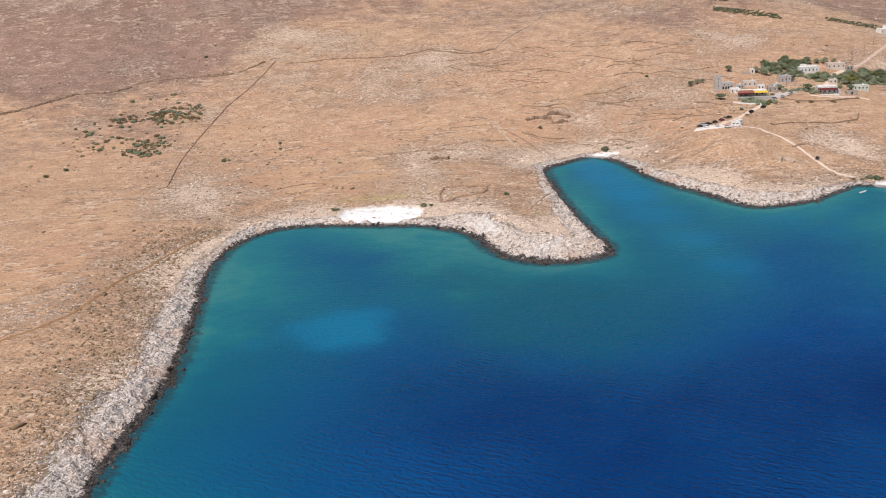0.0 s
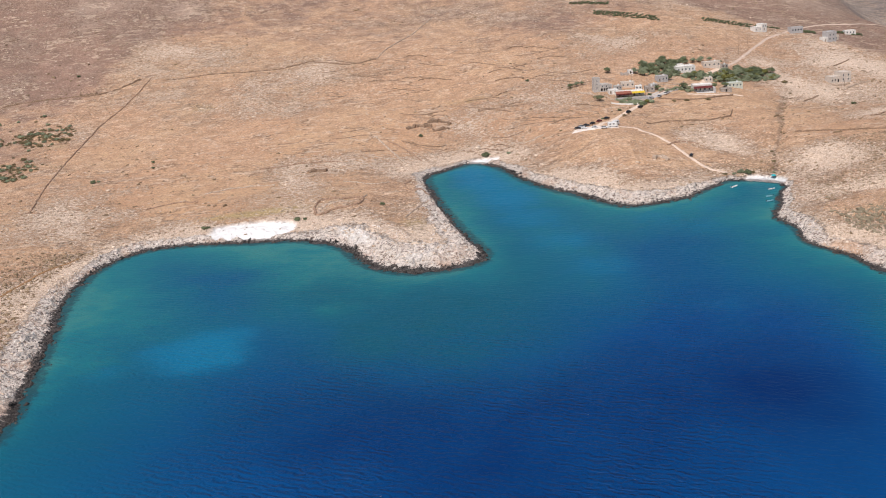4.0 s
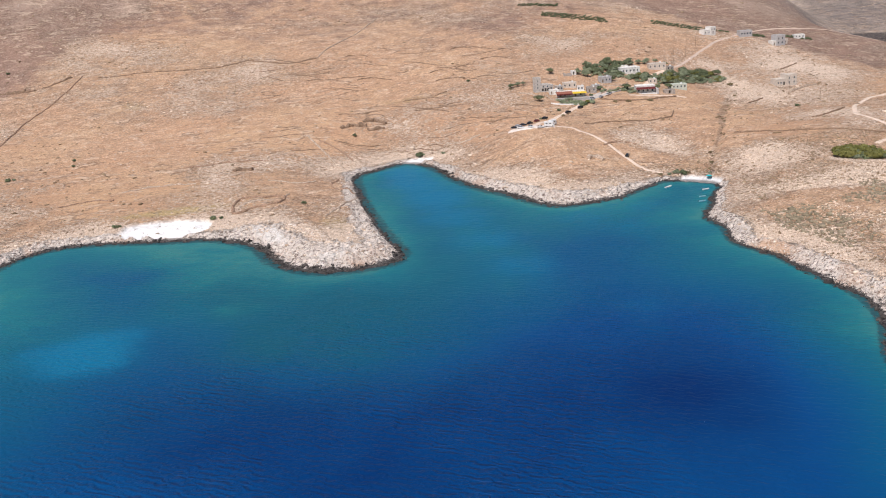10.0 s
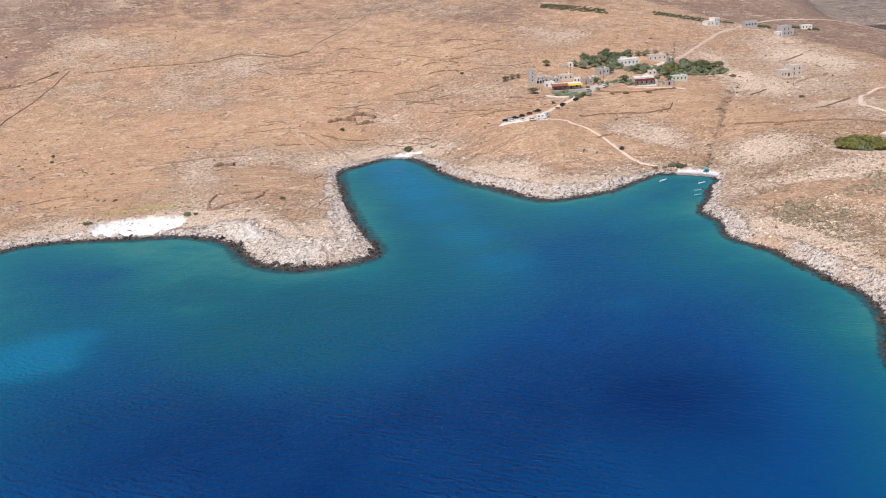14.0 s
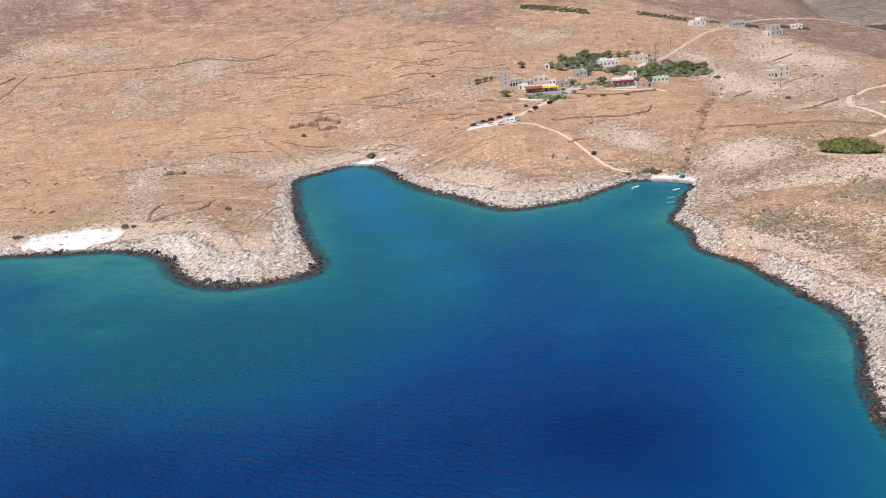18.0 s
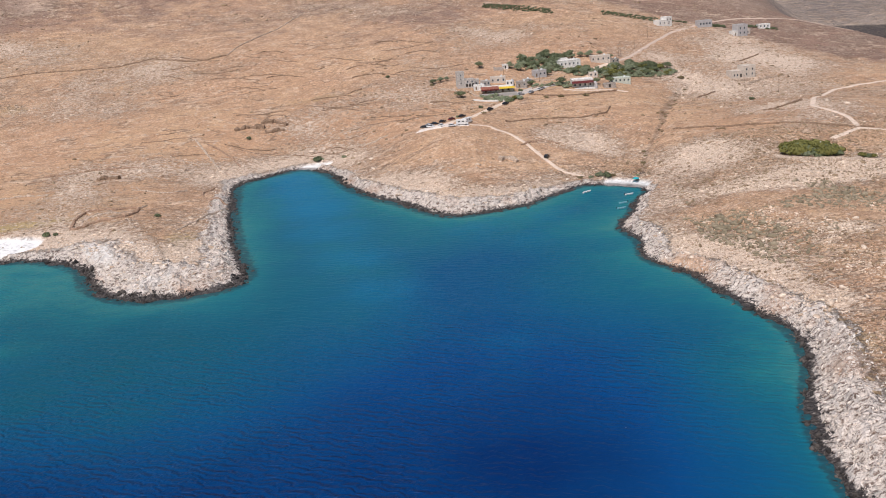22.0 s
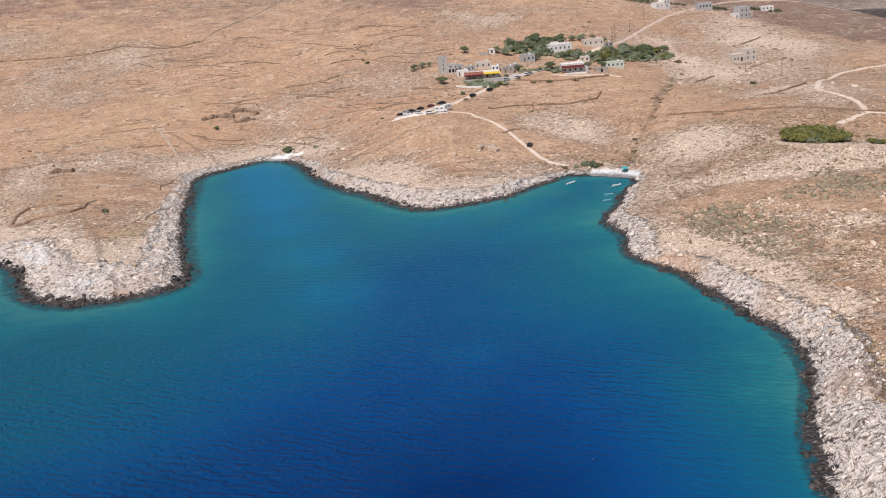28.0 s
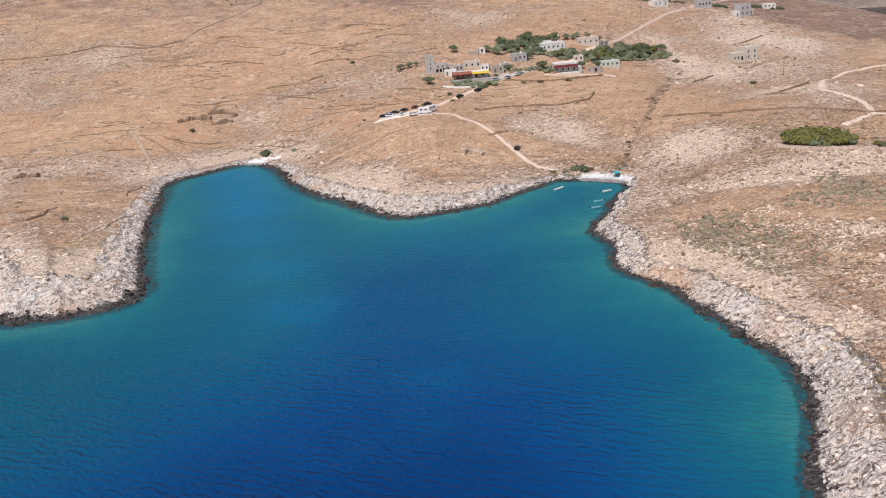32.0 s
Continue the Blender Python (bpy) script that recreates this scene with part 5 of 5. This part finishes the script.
for x, y, kind, size in ((38, 503, 0, 1.0), (-7, 495, 0, 1.3), (-3, 494, 0, 0.8), (-55, 499, 0, 1.2), (-53, 500, 0, 0.8), (-98, 637, 0, 0.9), (-97, 627, 0, 0.9), (111, 601, 0, 1.8), (113, 602, 1, 1.2), (75, 638, 0, 1.1),
                         (125, 596, 1, 1.1), (-223, 757, 0, 1.4), (-178, 834, 0, 1.2), (163, 708, 0, 1.0), (-232, 613, 0, 1.3), (-240, 599, 0, 1.4), (-131, 610, 0, 1.2), (-128, 611, 1, 0.9), (349, 684, 3, 1.8),
                         (364, 614, 0, 1.1), (366, 615, 3, 0.9), (238, 497, 0, 1.6), (241, 498, 3, 1.3), (235, 500, 1, 1.6), (251, 493, 1, 0.7), (216, 638, 1, 1.3), (219, 637, 1, 1.4), (224, 632, 0, 1.4), (226, 633, 0, 1.3),
                         (229, 636, 2, 1.2), (212, 640, 1, 1.1), (340, 459, 2, 1.2), (342, 458, 0, 1.2), (344, 457, 2, 1.0), (230, 645, 0, 1.0), (236, 652, 0, 1.1), (190, 609, 0, 0.9), (206, 625, 0, 1.0), (205, 612, 3, 1.0),
                         (268, 531, 3, 0.9), (231, 499, 1, 1.0), (226, 500, 3, 1.2), (247, 634, 3, 1.3), (256, 634, 3, 1.5), (271, 634, 3, 1.6), (187, 679, 3, 1.3), (160, 600, 3, 0.9)):
    plant(BUSHES[kind], x, y, size)
# the thicket round the chapel
for i in range(90):
    a, r = rng.uniform(0, 2 * math.pi), math.sqrt(rng.random())
    x, y = 322.5 + 10.8 * r * math.cos(a) + 1.0 * r * math.sin(a), 471 + 7.0 * r * math.sin(a) - 4.5 * r * math.cos(a)
    plant(BUSHES[(2, 0, 1, 2)[i % 4]], x, y, rng.uniform(1.7, 2.2) + 0.9 * (1 - r), "tall yellow-green bush in a dense thicket", "thicket round the chapel")
# evergreen scrub beside the long wall
for cx, cy, rx, ry, n in ((-205, 722, 28, 9, 34), (-180, 722, 20, 22, 34), (-190, 655, 16, 22, 40), (-222, 672, 14, 14, 14), (-210, 720, 50, 50, 26)):
    for i in range(n):
        a, r = rng.uniform(0, 2 * math.pi), math.sqrt(rng.random())
        plant(BUSHES[(3, 1, 3, 1)[i % 4]], cx + rx * r * math.cos(a), cy + ry * r * math.sin(a), rng.uniform(0.8, 1.8), "", "evergreen scrub beside the long wall")
# orchards on the upper slope, hedges at the ridge, and undergrowth of the grove


def crown_of(ob):
    return next(c.data for c in ob.children if c.name.startswith("crown"))


def stamp(name, models, places, label):
    """Many small crowns joined into one mesh: places are x, y, size."""
    verts, faces, n = [], [], 0
    for i, (x, y, size) in enumerate(places):
        me = crown_of(models[i % len(models)])
        co = np.empty(len(me.vertices) * 3, np.float32)
        me.vertices.foreach_get("co", co)
        co = co.reshape(-1, 3) * size
        a = rng.uniform(0, 6.28)
        co = co @ np.array([(math.cos(a), math.sin(a), 0), (-math.sin(a), math.cos(a), 0), (0, 0, 1)])
        verts.append(co + np.array((x, y, spot(x, y))))
        f = np.empty(len(me.loops), np.int32)
        me.loops.foreach_get("vertex_index", f)
        faces.append(f.reshape(-1, 4) + n)
        n += len(co)
    return tagged(new(name, joined(name, np.vstack(verts), np.vstack(faces), crown_of(models[0]).materials[0])), label, kind="stuff")


rows = []
for ax, ay, bx, by, lines, n in ((258, 858, 306, 822, 4, 17), (246, 895, 282, 888, 2, 13), (345, 828, 384, 818, 3, 14), (424, 806, 434, 801, 2, 8), (448, 802, 474, 796, 2, 12), (384, 826, 410, 818, 1, 10)):
    for j in range(lines):
        for i in range(int(1.5 * n)):
            u = 0.667 * (i + rng.uniform(-0.3, 0.3)) / n
            rows.append((ax + (bx - ax) * u + j * 0.8, ay + (by - ay) * u + j * 3.4 + rng.uniform(-1.5, 1.5), rng.uniform(0.6, 0.95)))
stamp("orchard_rows", [BUSHES[0]], rows, "dark orchard trees and hedges in rows on the upper slope")
patch = []
for cx, cy, rx, ry, n in ((-205, 722, 30, 10, 60), (-182, 720, 22, 20, 60), (-190, 652, 15, 20, 60), (-205, 690, 50, 55, 40)):
    for i in range(n):
        a, r = rng.uniform(0, 2 * math.pi), math.sqrt(rng.random())
        patch.append((cx + rx * r * math.cos(a), cy + ry * r * math.sin(a), rng.uniform(0.5, 1.15)))
stamp("scrub_patch", [BUSHES[3]], patch, "small brownish bushes beside the long wall")
under = []
for cx, cy, rx, ry, n in ((268, 706, 21, 15, 110), (294, 692, 18, 11, 80), (328, 698, 23, 11, 120), (225, 636, 9, 3, 14), (262, 660, 16, 5, 16), (215, 642, 9, 5, 10)):
    for i in range(n):
        a, r = rng.uniform(0, 2 * math.pi), math.sqrt(rng.random())
        x, y = cx + rx * r * math.cos(a), cy + ry * r * math.sin(a)
        if free(x, y, 5.0):
            under.append((x, y, rng.uniform(0.8, 1.7)))
stamp("grove_undergrowth", [BUSHES[1]], under, "grey-green undergrowth between the trees of the grove")
# bushes along the dry gully
for i in range(36):
    u = rng.random()
    gx, gy = np.interp(u, [0, 0.45, 0.65, 0.85, 1], [356, 304, 286, 270, 256]), np.interp(u, [0, 0.45, 0.65, 0.85, 1], [683, 597, 556, 530, 505])
    plant(BUSHES[3], gx + rng.normal() * 2.0, gy + rng.normal() * 2, rng.uniform(0.4, 0.85), "brownish thorny bush in a dry gully", "bushes of the gully")

# ---- vehicles ----


def profile(points, width, mat, parent, name, taper=0.0, label=""):
    """A body from its side outline (y, z), rounded in at the top."""
    bm = bmesh.new()
    rows = []
    for x, k in ((-width / 2, 0.96), (-width / 2 * 0.93, 1.0), (width / 2 * 0.93, 1.0), (width / 2, 0.96)):
        rows.append([bm.verts.new((x * (1 - taper * (z > points[0][1] + 0.3)), y, z * k + (1 - k) * 0.5)) for y, z in points])
    n = len(points)
    for a, b in zip(rows[:-1], rows[1:]):
        for i in range(n):
            bm.faces.new((a[i], a[(i + 1) % n], b[(i + 1) % n], b[i]))
    bm.faces.new(rows[0][::-1]), bm.faces.new(rows[-1])
    bmesh.ops.recalc_face_normals(bm, faces=bm.faces)
    return part(name, bm, mat, parent, label)


def wheels(root, ys, half, r):
    for y in ys:
        for s in (-1, 1):
            bm = bmesh.new()
            bmesh.ops.create_cone(bm, cap_ends=True, segments=16, radius1=r, radius2=r, depth=0.22)
            wheel = part("wheel", bm, TYRE, root, "", Matrix.Translation((s * half, y, r)) @ Matrix.Rotation(radians(90), 4, "Y"))
            bm = bmesh.new()
            bmesh.ops.create_cone(bm, cap_ends=True, segments=12, radius1=r * 0.6, radius2=r * 0.5, depth=0.05)
            part("rim", bm, CHROME, wheel, "", Matrix.Translation((0, 0, s * 0.12)))


def car_thing(x, y, turn, paint, label):
    root = base("car", x, y - 4 * (x < 200), turn, label, "car", "cars on the parking place", spot(x, y - 4 * (x < 200)) + 0.2)
    profile([(-2.1, 0.35), (-2.15, 0.75), (-1.9, 0.95), (-1.0, 1.0), (1.9, 1.02), (2.1, 0.8), (2.1, 0.35)], 1.75, paint, root, "body")
    profile([(-1.05, 0.98), (-0.45, 1.43), (1.1, 1.45), (1.85, 1.0)], 1.6, PANE, root, "windows", 0.12, "dark glass")
    profile([(-0.42, 1.42), (-0.35, 1.5), (1.0, 1.51), (1.1, 1.44)], 1.4, paint, root, "roof")
    for s in (-1, 1):
        part("headlight", box(s * 0.65 - 0.18, s * 0.65 + 0.18, -2.19, -2.13, 0.62, 0.78, 0.02), LAMPGLASS, root)
    wheels(root, (-1.3, 1.3), 0.78, 0.31)
    return root


def camper_thing(x, y, turn):
    root = base("camper_van", x, y, turn, "large white camper van on white gravel", "camper", "", spot(x, y) + 0.2)
    profile([(-3.0, 0.5), (-3.05, 1.0), (-2.6, 1.25), (-2.0, 2.0), (-2.4, 2.2), (-2.3, 2.9), (3.0, 2.95), (3.1, 0.5)], 2.2, HULLWHITE, root, "body")
    part("windscreen", box(-0.9, 0.9, -2.5, -2.1, 1.35, 1.9, 0.03), PANE, root)
    for yy in (-0.5, 1.6):
        for s in (-1, 1):
            part("window", box(s * 1.105 - 0.02, s * 1.105 + 0.02, yy - 0.5, yy + 0.5, 1.7, 2.3), PANE, root)
    part("roof_hatch", box(-0.35, 0.35, 0.4, 1.1, 2.9, 3.05, 0.03), LAMPGLASS, root)
    wheels(root, (-1.9, 1.7), 1.0, 0.36)
    return root


def gloss(name, colour):
    return plain(name, colour, 0.25, vary=0.03, dirt=0.1)


BLACKCAR, WHITECAR, SILVERCAR, REDCAR = gloss("black_paint", (0.02, 0.02, 0.025)), gloss("white_paint", (0.75, 0.75, 0.74)), gloss("silver_paint", (0.42, 0.43, 0.45)), gloss("dark_red_paint", (0.16, 0.03, 0.03))
for x, y, turn, paint, label in ((168.5, 594, 60, BLACKCAR, "black car parked on white gravel"), (171, 588, 55, WHITECAR, "white car parked on white gravel"), (174.5, 596.5, 70, BLACKCAR, "black car parked beside the road"),
                                 (176, 583, 20, WHITECAR, "white car parked on white gravel"), (181, 579, 75, WHITECAR, "white car parked on white gravel"), (171.5, 596.5, 68, SILVERCAR, "silver car parked on white gravel"),
                                 (179, 598, 135, BLACKCAR, "dark car on the road verge"), (185, 604, 130, REDCAR, "dark red car on the road verge"), (192, 611, 128, BLACKCAR, "dark car on the road verge"),
                                 (210, 617.5, 130, BLACKCAR, "dark car on the dirt road"), (221, 627, 130, BLACKCAR, "dark car on the road verge"), (241, 646, 140, SILVERCAR, "silver car on the village road"),
                                 (248, 652, 130, WHITECAR, "white car on the village road"), (219, 531, 150, BLACKCAR, "dark car parked on the beach track"), (234, 643, 110, SILVERCAR, "silver car beside the taverna")):
    car_thing(x, y, turn, paint, label)
camper_thing(186.5, 576, 80)
van = camper_thing(190.5, 583, 130)
tagged(van, "white van parked beside the road")

# ---- boats, beach things, poles ----


def boat_thing(x, y, turn, length, paint, label):
    root = base("boat", x, y, turn, label, "boat", "moored boats", 0.0)
    bm = bmesh.new()
    outer, inner = [], []
    for u in np.linspace(-1, 1, 9):
        half = 0.32 * length * 0.5 * (1 - max(0, u) ** 2.2) * (0.86 if u < -0.9 else 1) + 0.02
        sheer = 0.45 + 0.25 * max(0, u) ** 2
        yy = u * length / 2
        outer.append([bm.verts.new(c) for c in ((-half, yy, sheer), (-half * 0.8, yy, 0.05), (0, yy, -0.18), (half * 0.8, yy, 0.05), (half, yy, sheer))])
        inner.append([bm.verts.new(c) for c in ((-half * 0.84, yy * 0.96, sheer), (-half * 0.66, yy * 0.94, 0.14), (0, yy * 0.94, 0.08), (half * 0.66, yy * 0.94, 0.14), (half * 0.84, yy * 0.96, sheer))])
    for ring, flip in ((outer, False), (inner, True)):
        for a, b in zip(ring[:-1], ring[1:]):
            for i in range(4):
                f = (a[i], a[i + 1], b[i + 1], b[i])
                bm.faces.new(f[::-1] if flip else f)
    for k in (0, 4):
        for i in range(8):
            bm.faces.new((outer[i][k], outer[i + 1][k], inner[i + 1][k], inner[i][k]))
    for e, f in ((outer[0], inner[0]), (outer[-1], inner[-1])):
        for i in range(4):
            bm.faces.new((e[i], e[i + 1], f[i + 1], f[i]))
    bmesh.ops.recalc_face_normals(bm, faces=bm.faces)
    part("hull", bm, paint, root)
    w = 0.32 * length * 0.5
    for yy in (-0.22, 0.12):
        part("seat", box(-w * 0.8, w * 0.8, yy * length - 0.14, yy * length + 0.14, 0.3, 0.35), TIMBER, root)
    motor = part("outboard_motor", box(-0.14, 0.14, -length / 2 - 0.32, -length / 2 - 0.02, 0.35, 0.85, 0.04), TYRE, root)
    part("shaft", tube(0.05, 0.05, -0.3, 0.36, 8, 0, -length / 2 - 0.16), CHROME, motor)
    return root


boat_thing(223.5, 481, -62, 4.8, HULLWHITE, "white open motor boat moored off the rocks")
boat_thing(238.5, 469, -80, 4.0, HULLWHITE, "white open boat moored near the beach")
boat_thing(231.5, 456.5, 95, 3.8, HULLBLUE, "pale blue rowing boat moored in the shallows")
boat_thing(228, 448.5, -85, 3.8, HULLBLUE, "pale blue rowing boat moored in the shallows")


def parasol_thing(x, y):
    root = base("beach_umbrella", x, y, 0, "turquoise beach umbrella on white shingle", "umbrella")
    part("pole", tube(0.03, 0.03, -0.3, 2.2, 8), TIMBER, root)
    bm = bmesh.new()
    top = bm.verts.new((0, 0, 2.35))
    ring = [bm.verts.new((1.5 * math.cos(a), 1.5 * math.sin(a), 1.75 + 0.05 * (i % 2))) for i, a in enumerate(np.linspace(0, 2 * math.pi, 17)[:-1])]
    low = bm.verts.new((0, 0, 2.3))
    for i in range(16):
        bm.faces.new((top, ring[i], ring[(i + 1) % 16]))
        bm.faces.new((low, ring[(i + 1) % 16], ring[i]))
    part("canopy", bm, TURQUOISE, root)
    return root


parasol_thing(248, 487)


def pole_thing(x, y, h=8.5):
    root = base("utility_pole", x, y, 20, "thin wooden utility pole on dry ground", "pole", "utility poles")
    part("post", tube(0.14, 0.09, -0.6, h, 8), TIMBER, root)
    part("crossbar", box(-0.9, 0.9, -0.06, 0.06, h - 0.7, h - 0.55), TIMBER, root)
    for x0 in (-0.8, 0, 0.8):
        part("insulator", tube(0.05, 0.03, h - 0.55, h - 0.32, 6, x0), HULLWHITE, root)


for x, y in ((323, 728), (326, 733), (340, 744), (377, 650), (388, 628), (360, 772), (232, 678), (253, 672)):
    pole_thing(x, y)

# ---- loose stones, tufts and shore boulders ----


def scatter(name, places, sizes, flat, mat, label, seed, blades=False):
    """Many small uneven lumps as one joined mesh."""
    r = np.random.default_rng(seed)
    t = (1 + 5 ** 0.5) / 2
    ico = np.array([(-1, t, 0), (1, t, 0), (-1, -t, 0), (1, -t, 0), (0, -1, t), (0, 1, t), (0, -1, -t), (0, 1, -t), (t, 0, -1), (t, 0, 1), (-t, 0, -1), (-t, 0, 1)]) / 1.9
    tri = np.array([(0, 11, 5), (0, 5, 1), (0, 1, 7), (0, 7, 10), (0, 10, 11), (1, 5, 9), (5, 11, 4), (11, 10, 2), (10, 7, 6), (7, 1, 8), (3, 9, 4), (3, 4, 2), (3, 2, 6), (3, 6, 8), (3, 8, 9),
                    (4, 9, 5), (2, 4, 11), (6, 2, 10), (8, 6, 7), (9, 8, 1)])
    n = len(places)
    s = np.asarray(sizes)[:, None, None]
    v = ico[None] * (1 + r.uniform(-0.45, 0.45, (n, 12, 1))) * s
    ang = r.uniform(0, 2 * math.pi, n)
    c, q = np.cos(ang)[:, None], np.sin(ang)[:, None]
    stretch = r.uniform(0.6, 1.9, n)[:, None]
    x, y = v[..., 0] * stretch, v[..., 1] / stretch
    if blades:
        ang = r.normal(0.9, 0.5, n)
        c, q = np.cos(ang)[:, None], np.sin(ang)[:, None]
        x, y = v[..., 0] * r.uniform(1.2, 2.4, n)[:, None], v[..., 1] * 0.5
        y = y + v[..., 2] * r.uniform(-0.6, 0.6, n)[:, None]
    v = np.stack([x * c - y * q, x * q + y * c, v[..., 2] * flat], -1)
    z = gz(places[:, 0], places[:, 1])
    v += np.column_stack([places, z + 0.12 * np.asarray(sizes)])[:, None, :]
    f = tri[None] + (np.arange(n) * 12)[:, None, None]
    return tagged(new(name, joined(name, v.reshape(-1, 3), f.reshape(-1, 3), mat)), label, kind="stuff")


def strewn(n, x0, x1, y0, y1, seed, keep):
    r = np.random.default_rng(seed)
    p = np.column_stack([r.uniform(x0, x1, n), r.uniform(y0, y1, n)])
    k = keep(p[:, 0], p[:, 1])
    return p[r.random(n) < k]


def lump_material(name, dark, lite):
    m, t, b = material(name, 0.95)
    geo = t.nodes.new("ShaderNodeNewGeometry")
    col = mix_node(t, geo.outputs["Random Per Island"], dark, lite)
    col = mix_node(t, step_node(t, noise_node(t, geo.outputs["Position"], 3.0, 3), 0.45, 0.7, 0, 0.5), col, tuple(c * 0.6 for c in dark))
    t.links.new(col, b.inputs["Base Color"])
    return m


BOULDER = lump_material("pale_limestone", (0.58, 0.49, 0.42), (0.94, 0.86, 0.78))
WETROCK = lump_material("black_wet_rock", (0.022, 0.020, 0.020), (0.13, 0.112, 0.10))
STONE = lump_material("field_stone", (0.52, 0.39, 0.285), (0.90, 0.745, 0.60))
TUFT = lump_material("dry_tuft", (0.20, 0.14, 0.085), (0.42, 0.31, 0.20))
GREYTUFT = lump_material("grey_tuft", (0.21, 0.175, 0.115), (0.38, 0.315, 0.22))


def on_shore(x, y):
    d, w = shore_at(x, y)
    return np.clip(1.25 - d / (w * 1.1), 0, 1) * (d > 2.0 + 0.12 * w * (1 - 0.5 * smooth(150, 190, x))) * (beach_at(x, y) < 0)


def at_water(x, y):
    d, w = shore_at(x, y)
    return ((d > -4.0) & (d < 1.5 + 0.1 * w * (1 - 0.5 * smooth(150, 190, x)))) * (beach_at(x, y) < 0.05) * np.clip(0.75 + 1.5 * fbm(x, y, 9, 3, 14), 0.1, 1) * (1 - 0.6 * smooth(200, 212, x) * smooth(360, 385, y))


p = strewn(320000, -140, 260, 200, 620, 1, on_shore)
scatter("shore_rocks", p, np.random.default_rng(2).gamma(1.2, 0.07, len(p)) + 0.08, 1.2, BOULDER, "jagged pale limestone blades along the shore", 3, True)
p = strewn(330000, -140, 260, 200, 620, 4, at_water)
scatter("wet_rocks", p, np.random.default_rng(5).gamma(1.3, 0.12, len(p)) + 0.10, 0.9, WETROCK, "black wet rocks at the waterline", 6)
p = strewn(110000, -260, 400, 300, 900, 7, lambda x, y: np.clip(1.6 * (stony_at(x, y) - 0.4), 0, 1) * (shore_at(x, y)[0] > 6) * (beach_at(x, y) < -0.1))
scatter("field_stones", p, np.random.default_rng(8).gamma(1.4, 0.15, len(p)) + 0.12, 0.55, STONE, "pale stones strewn over the dry grass", 9)
p = strewn(42000, 215, 400, 225, 520, 10, lambda x, y: (shore_at(x, y)[0] > 12) * np.clip(0.45 + 1.2 * fbm(x, y, 35, 3, 15), 0, 1))
scatter("low_scrub", p, np.random.default_rng(11).gamma(1.5, 0.10, len(p)) + 0.10, 0.7, TUFT, "low dry thorny scrub on the east slope", 12)
p = strewn(22000, 235, 350, 290, 440, 13, lambda x, y: (shore_at(x, y)[0] > 22) * np.clip(0.05 + 1.4 * fbm(x, y, 30, 3, 16) + 0.40 * np.exp(-((x - 252) / 24) ** 2 - ((y - 374) / 17) ** 2), 0, 0.6))
scatter("grey_scrub", p, np.random.default_rng(14).gamma(1.8, 0.20, len(p)) + 0.14, 0.6, GREYTUFT, "grey-green cushion scrub on the east slope", 15)
p = strewn(26000, -260, -104, 220, 480, 16, lambda x, y: (shore_at(x, y)[0] > 14) * smooth(60, 25, shore_at(x, y)[0]) * 0.9)
scatter("west_scrub", p, np.random.default_rng(17).gamma(1.6, 0.14, len(p)) + 0.1, 0.7, TUFT, "low dry scrub above the west shore", 18)
p = strewn(26000, -350, 520, 480, 950, 19, lambda x, y: (shore_at(x, y)[0] > 10) * np.clip(0.25 + 1.0 * fbm(x, y, 60, 4, 17), 0, 1))
scatter("hill_tufts", p, np.random.default_rng(20).gamma(1.6, 0.16, len(p)) + 0.12, 0.6, TUFT, "dark dry tufts dotted over the hillside", 21)
p = strewn(90000, 222, 400, 215, 470, 22, lambda x, y: (shore_at(x, y)[0] > 10) * smooth(0.22, 0.42, fbm(x, y, 22, 4, 18)) * 0.55)
scatter("pale_stones", p, np.random.default_rng(23).gamma(1.4, 0.10, len(p)) + 0.10, 0.6, STONE, "clusters of bleached stones on the east slope", 24)


def outcrop(x, y):
    """The broken limestone rib on the east slope and the bleached heaps below it."""
    v = np.exp(-((x - 292) / 48) ** 2 - ((y - 437 - 0.05 * (x - 292)) / 9) ** 2) * smooth(-0.1, 0.35, fbm(x, y, 16, 3, 26))
    v = v + 0.9 * np.exp(-((x - 279) / 7) ** 2 - ((y - 366) / 6) ** 2) + 0.8 * np.exp(-((x - 242) / 8) ** 2 - ((y - 316) / 6) ** 2)
    v = v + 0.55 * np.exp(-((x - 243) / 24) ** 2 - ((y - 560) / 20) ** 2) * smooth(0.0, 0.3, fbm(x, y, 12, 3, 27)) + 0.5 * np.exp(-((x - 160) / 34) ** 2 - ((y - 505) / 16) ** 2) * smooth(0.0, 0.3, fbm(x, y, 12, 3, 28))
    return np.clip(v, 0, 1)


p = strewn(90000, 120, 370, 295, 600, 25, outcrop)
scatter("outcrop_rocks", p, np.random.default_rng(26).gamma(1.5, 0.14, len(p)) + 0.12, 0.7, STONE, "broken pale limestone blocks of low outcrops", 27)
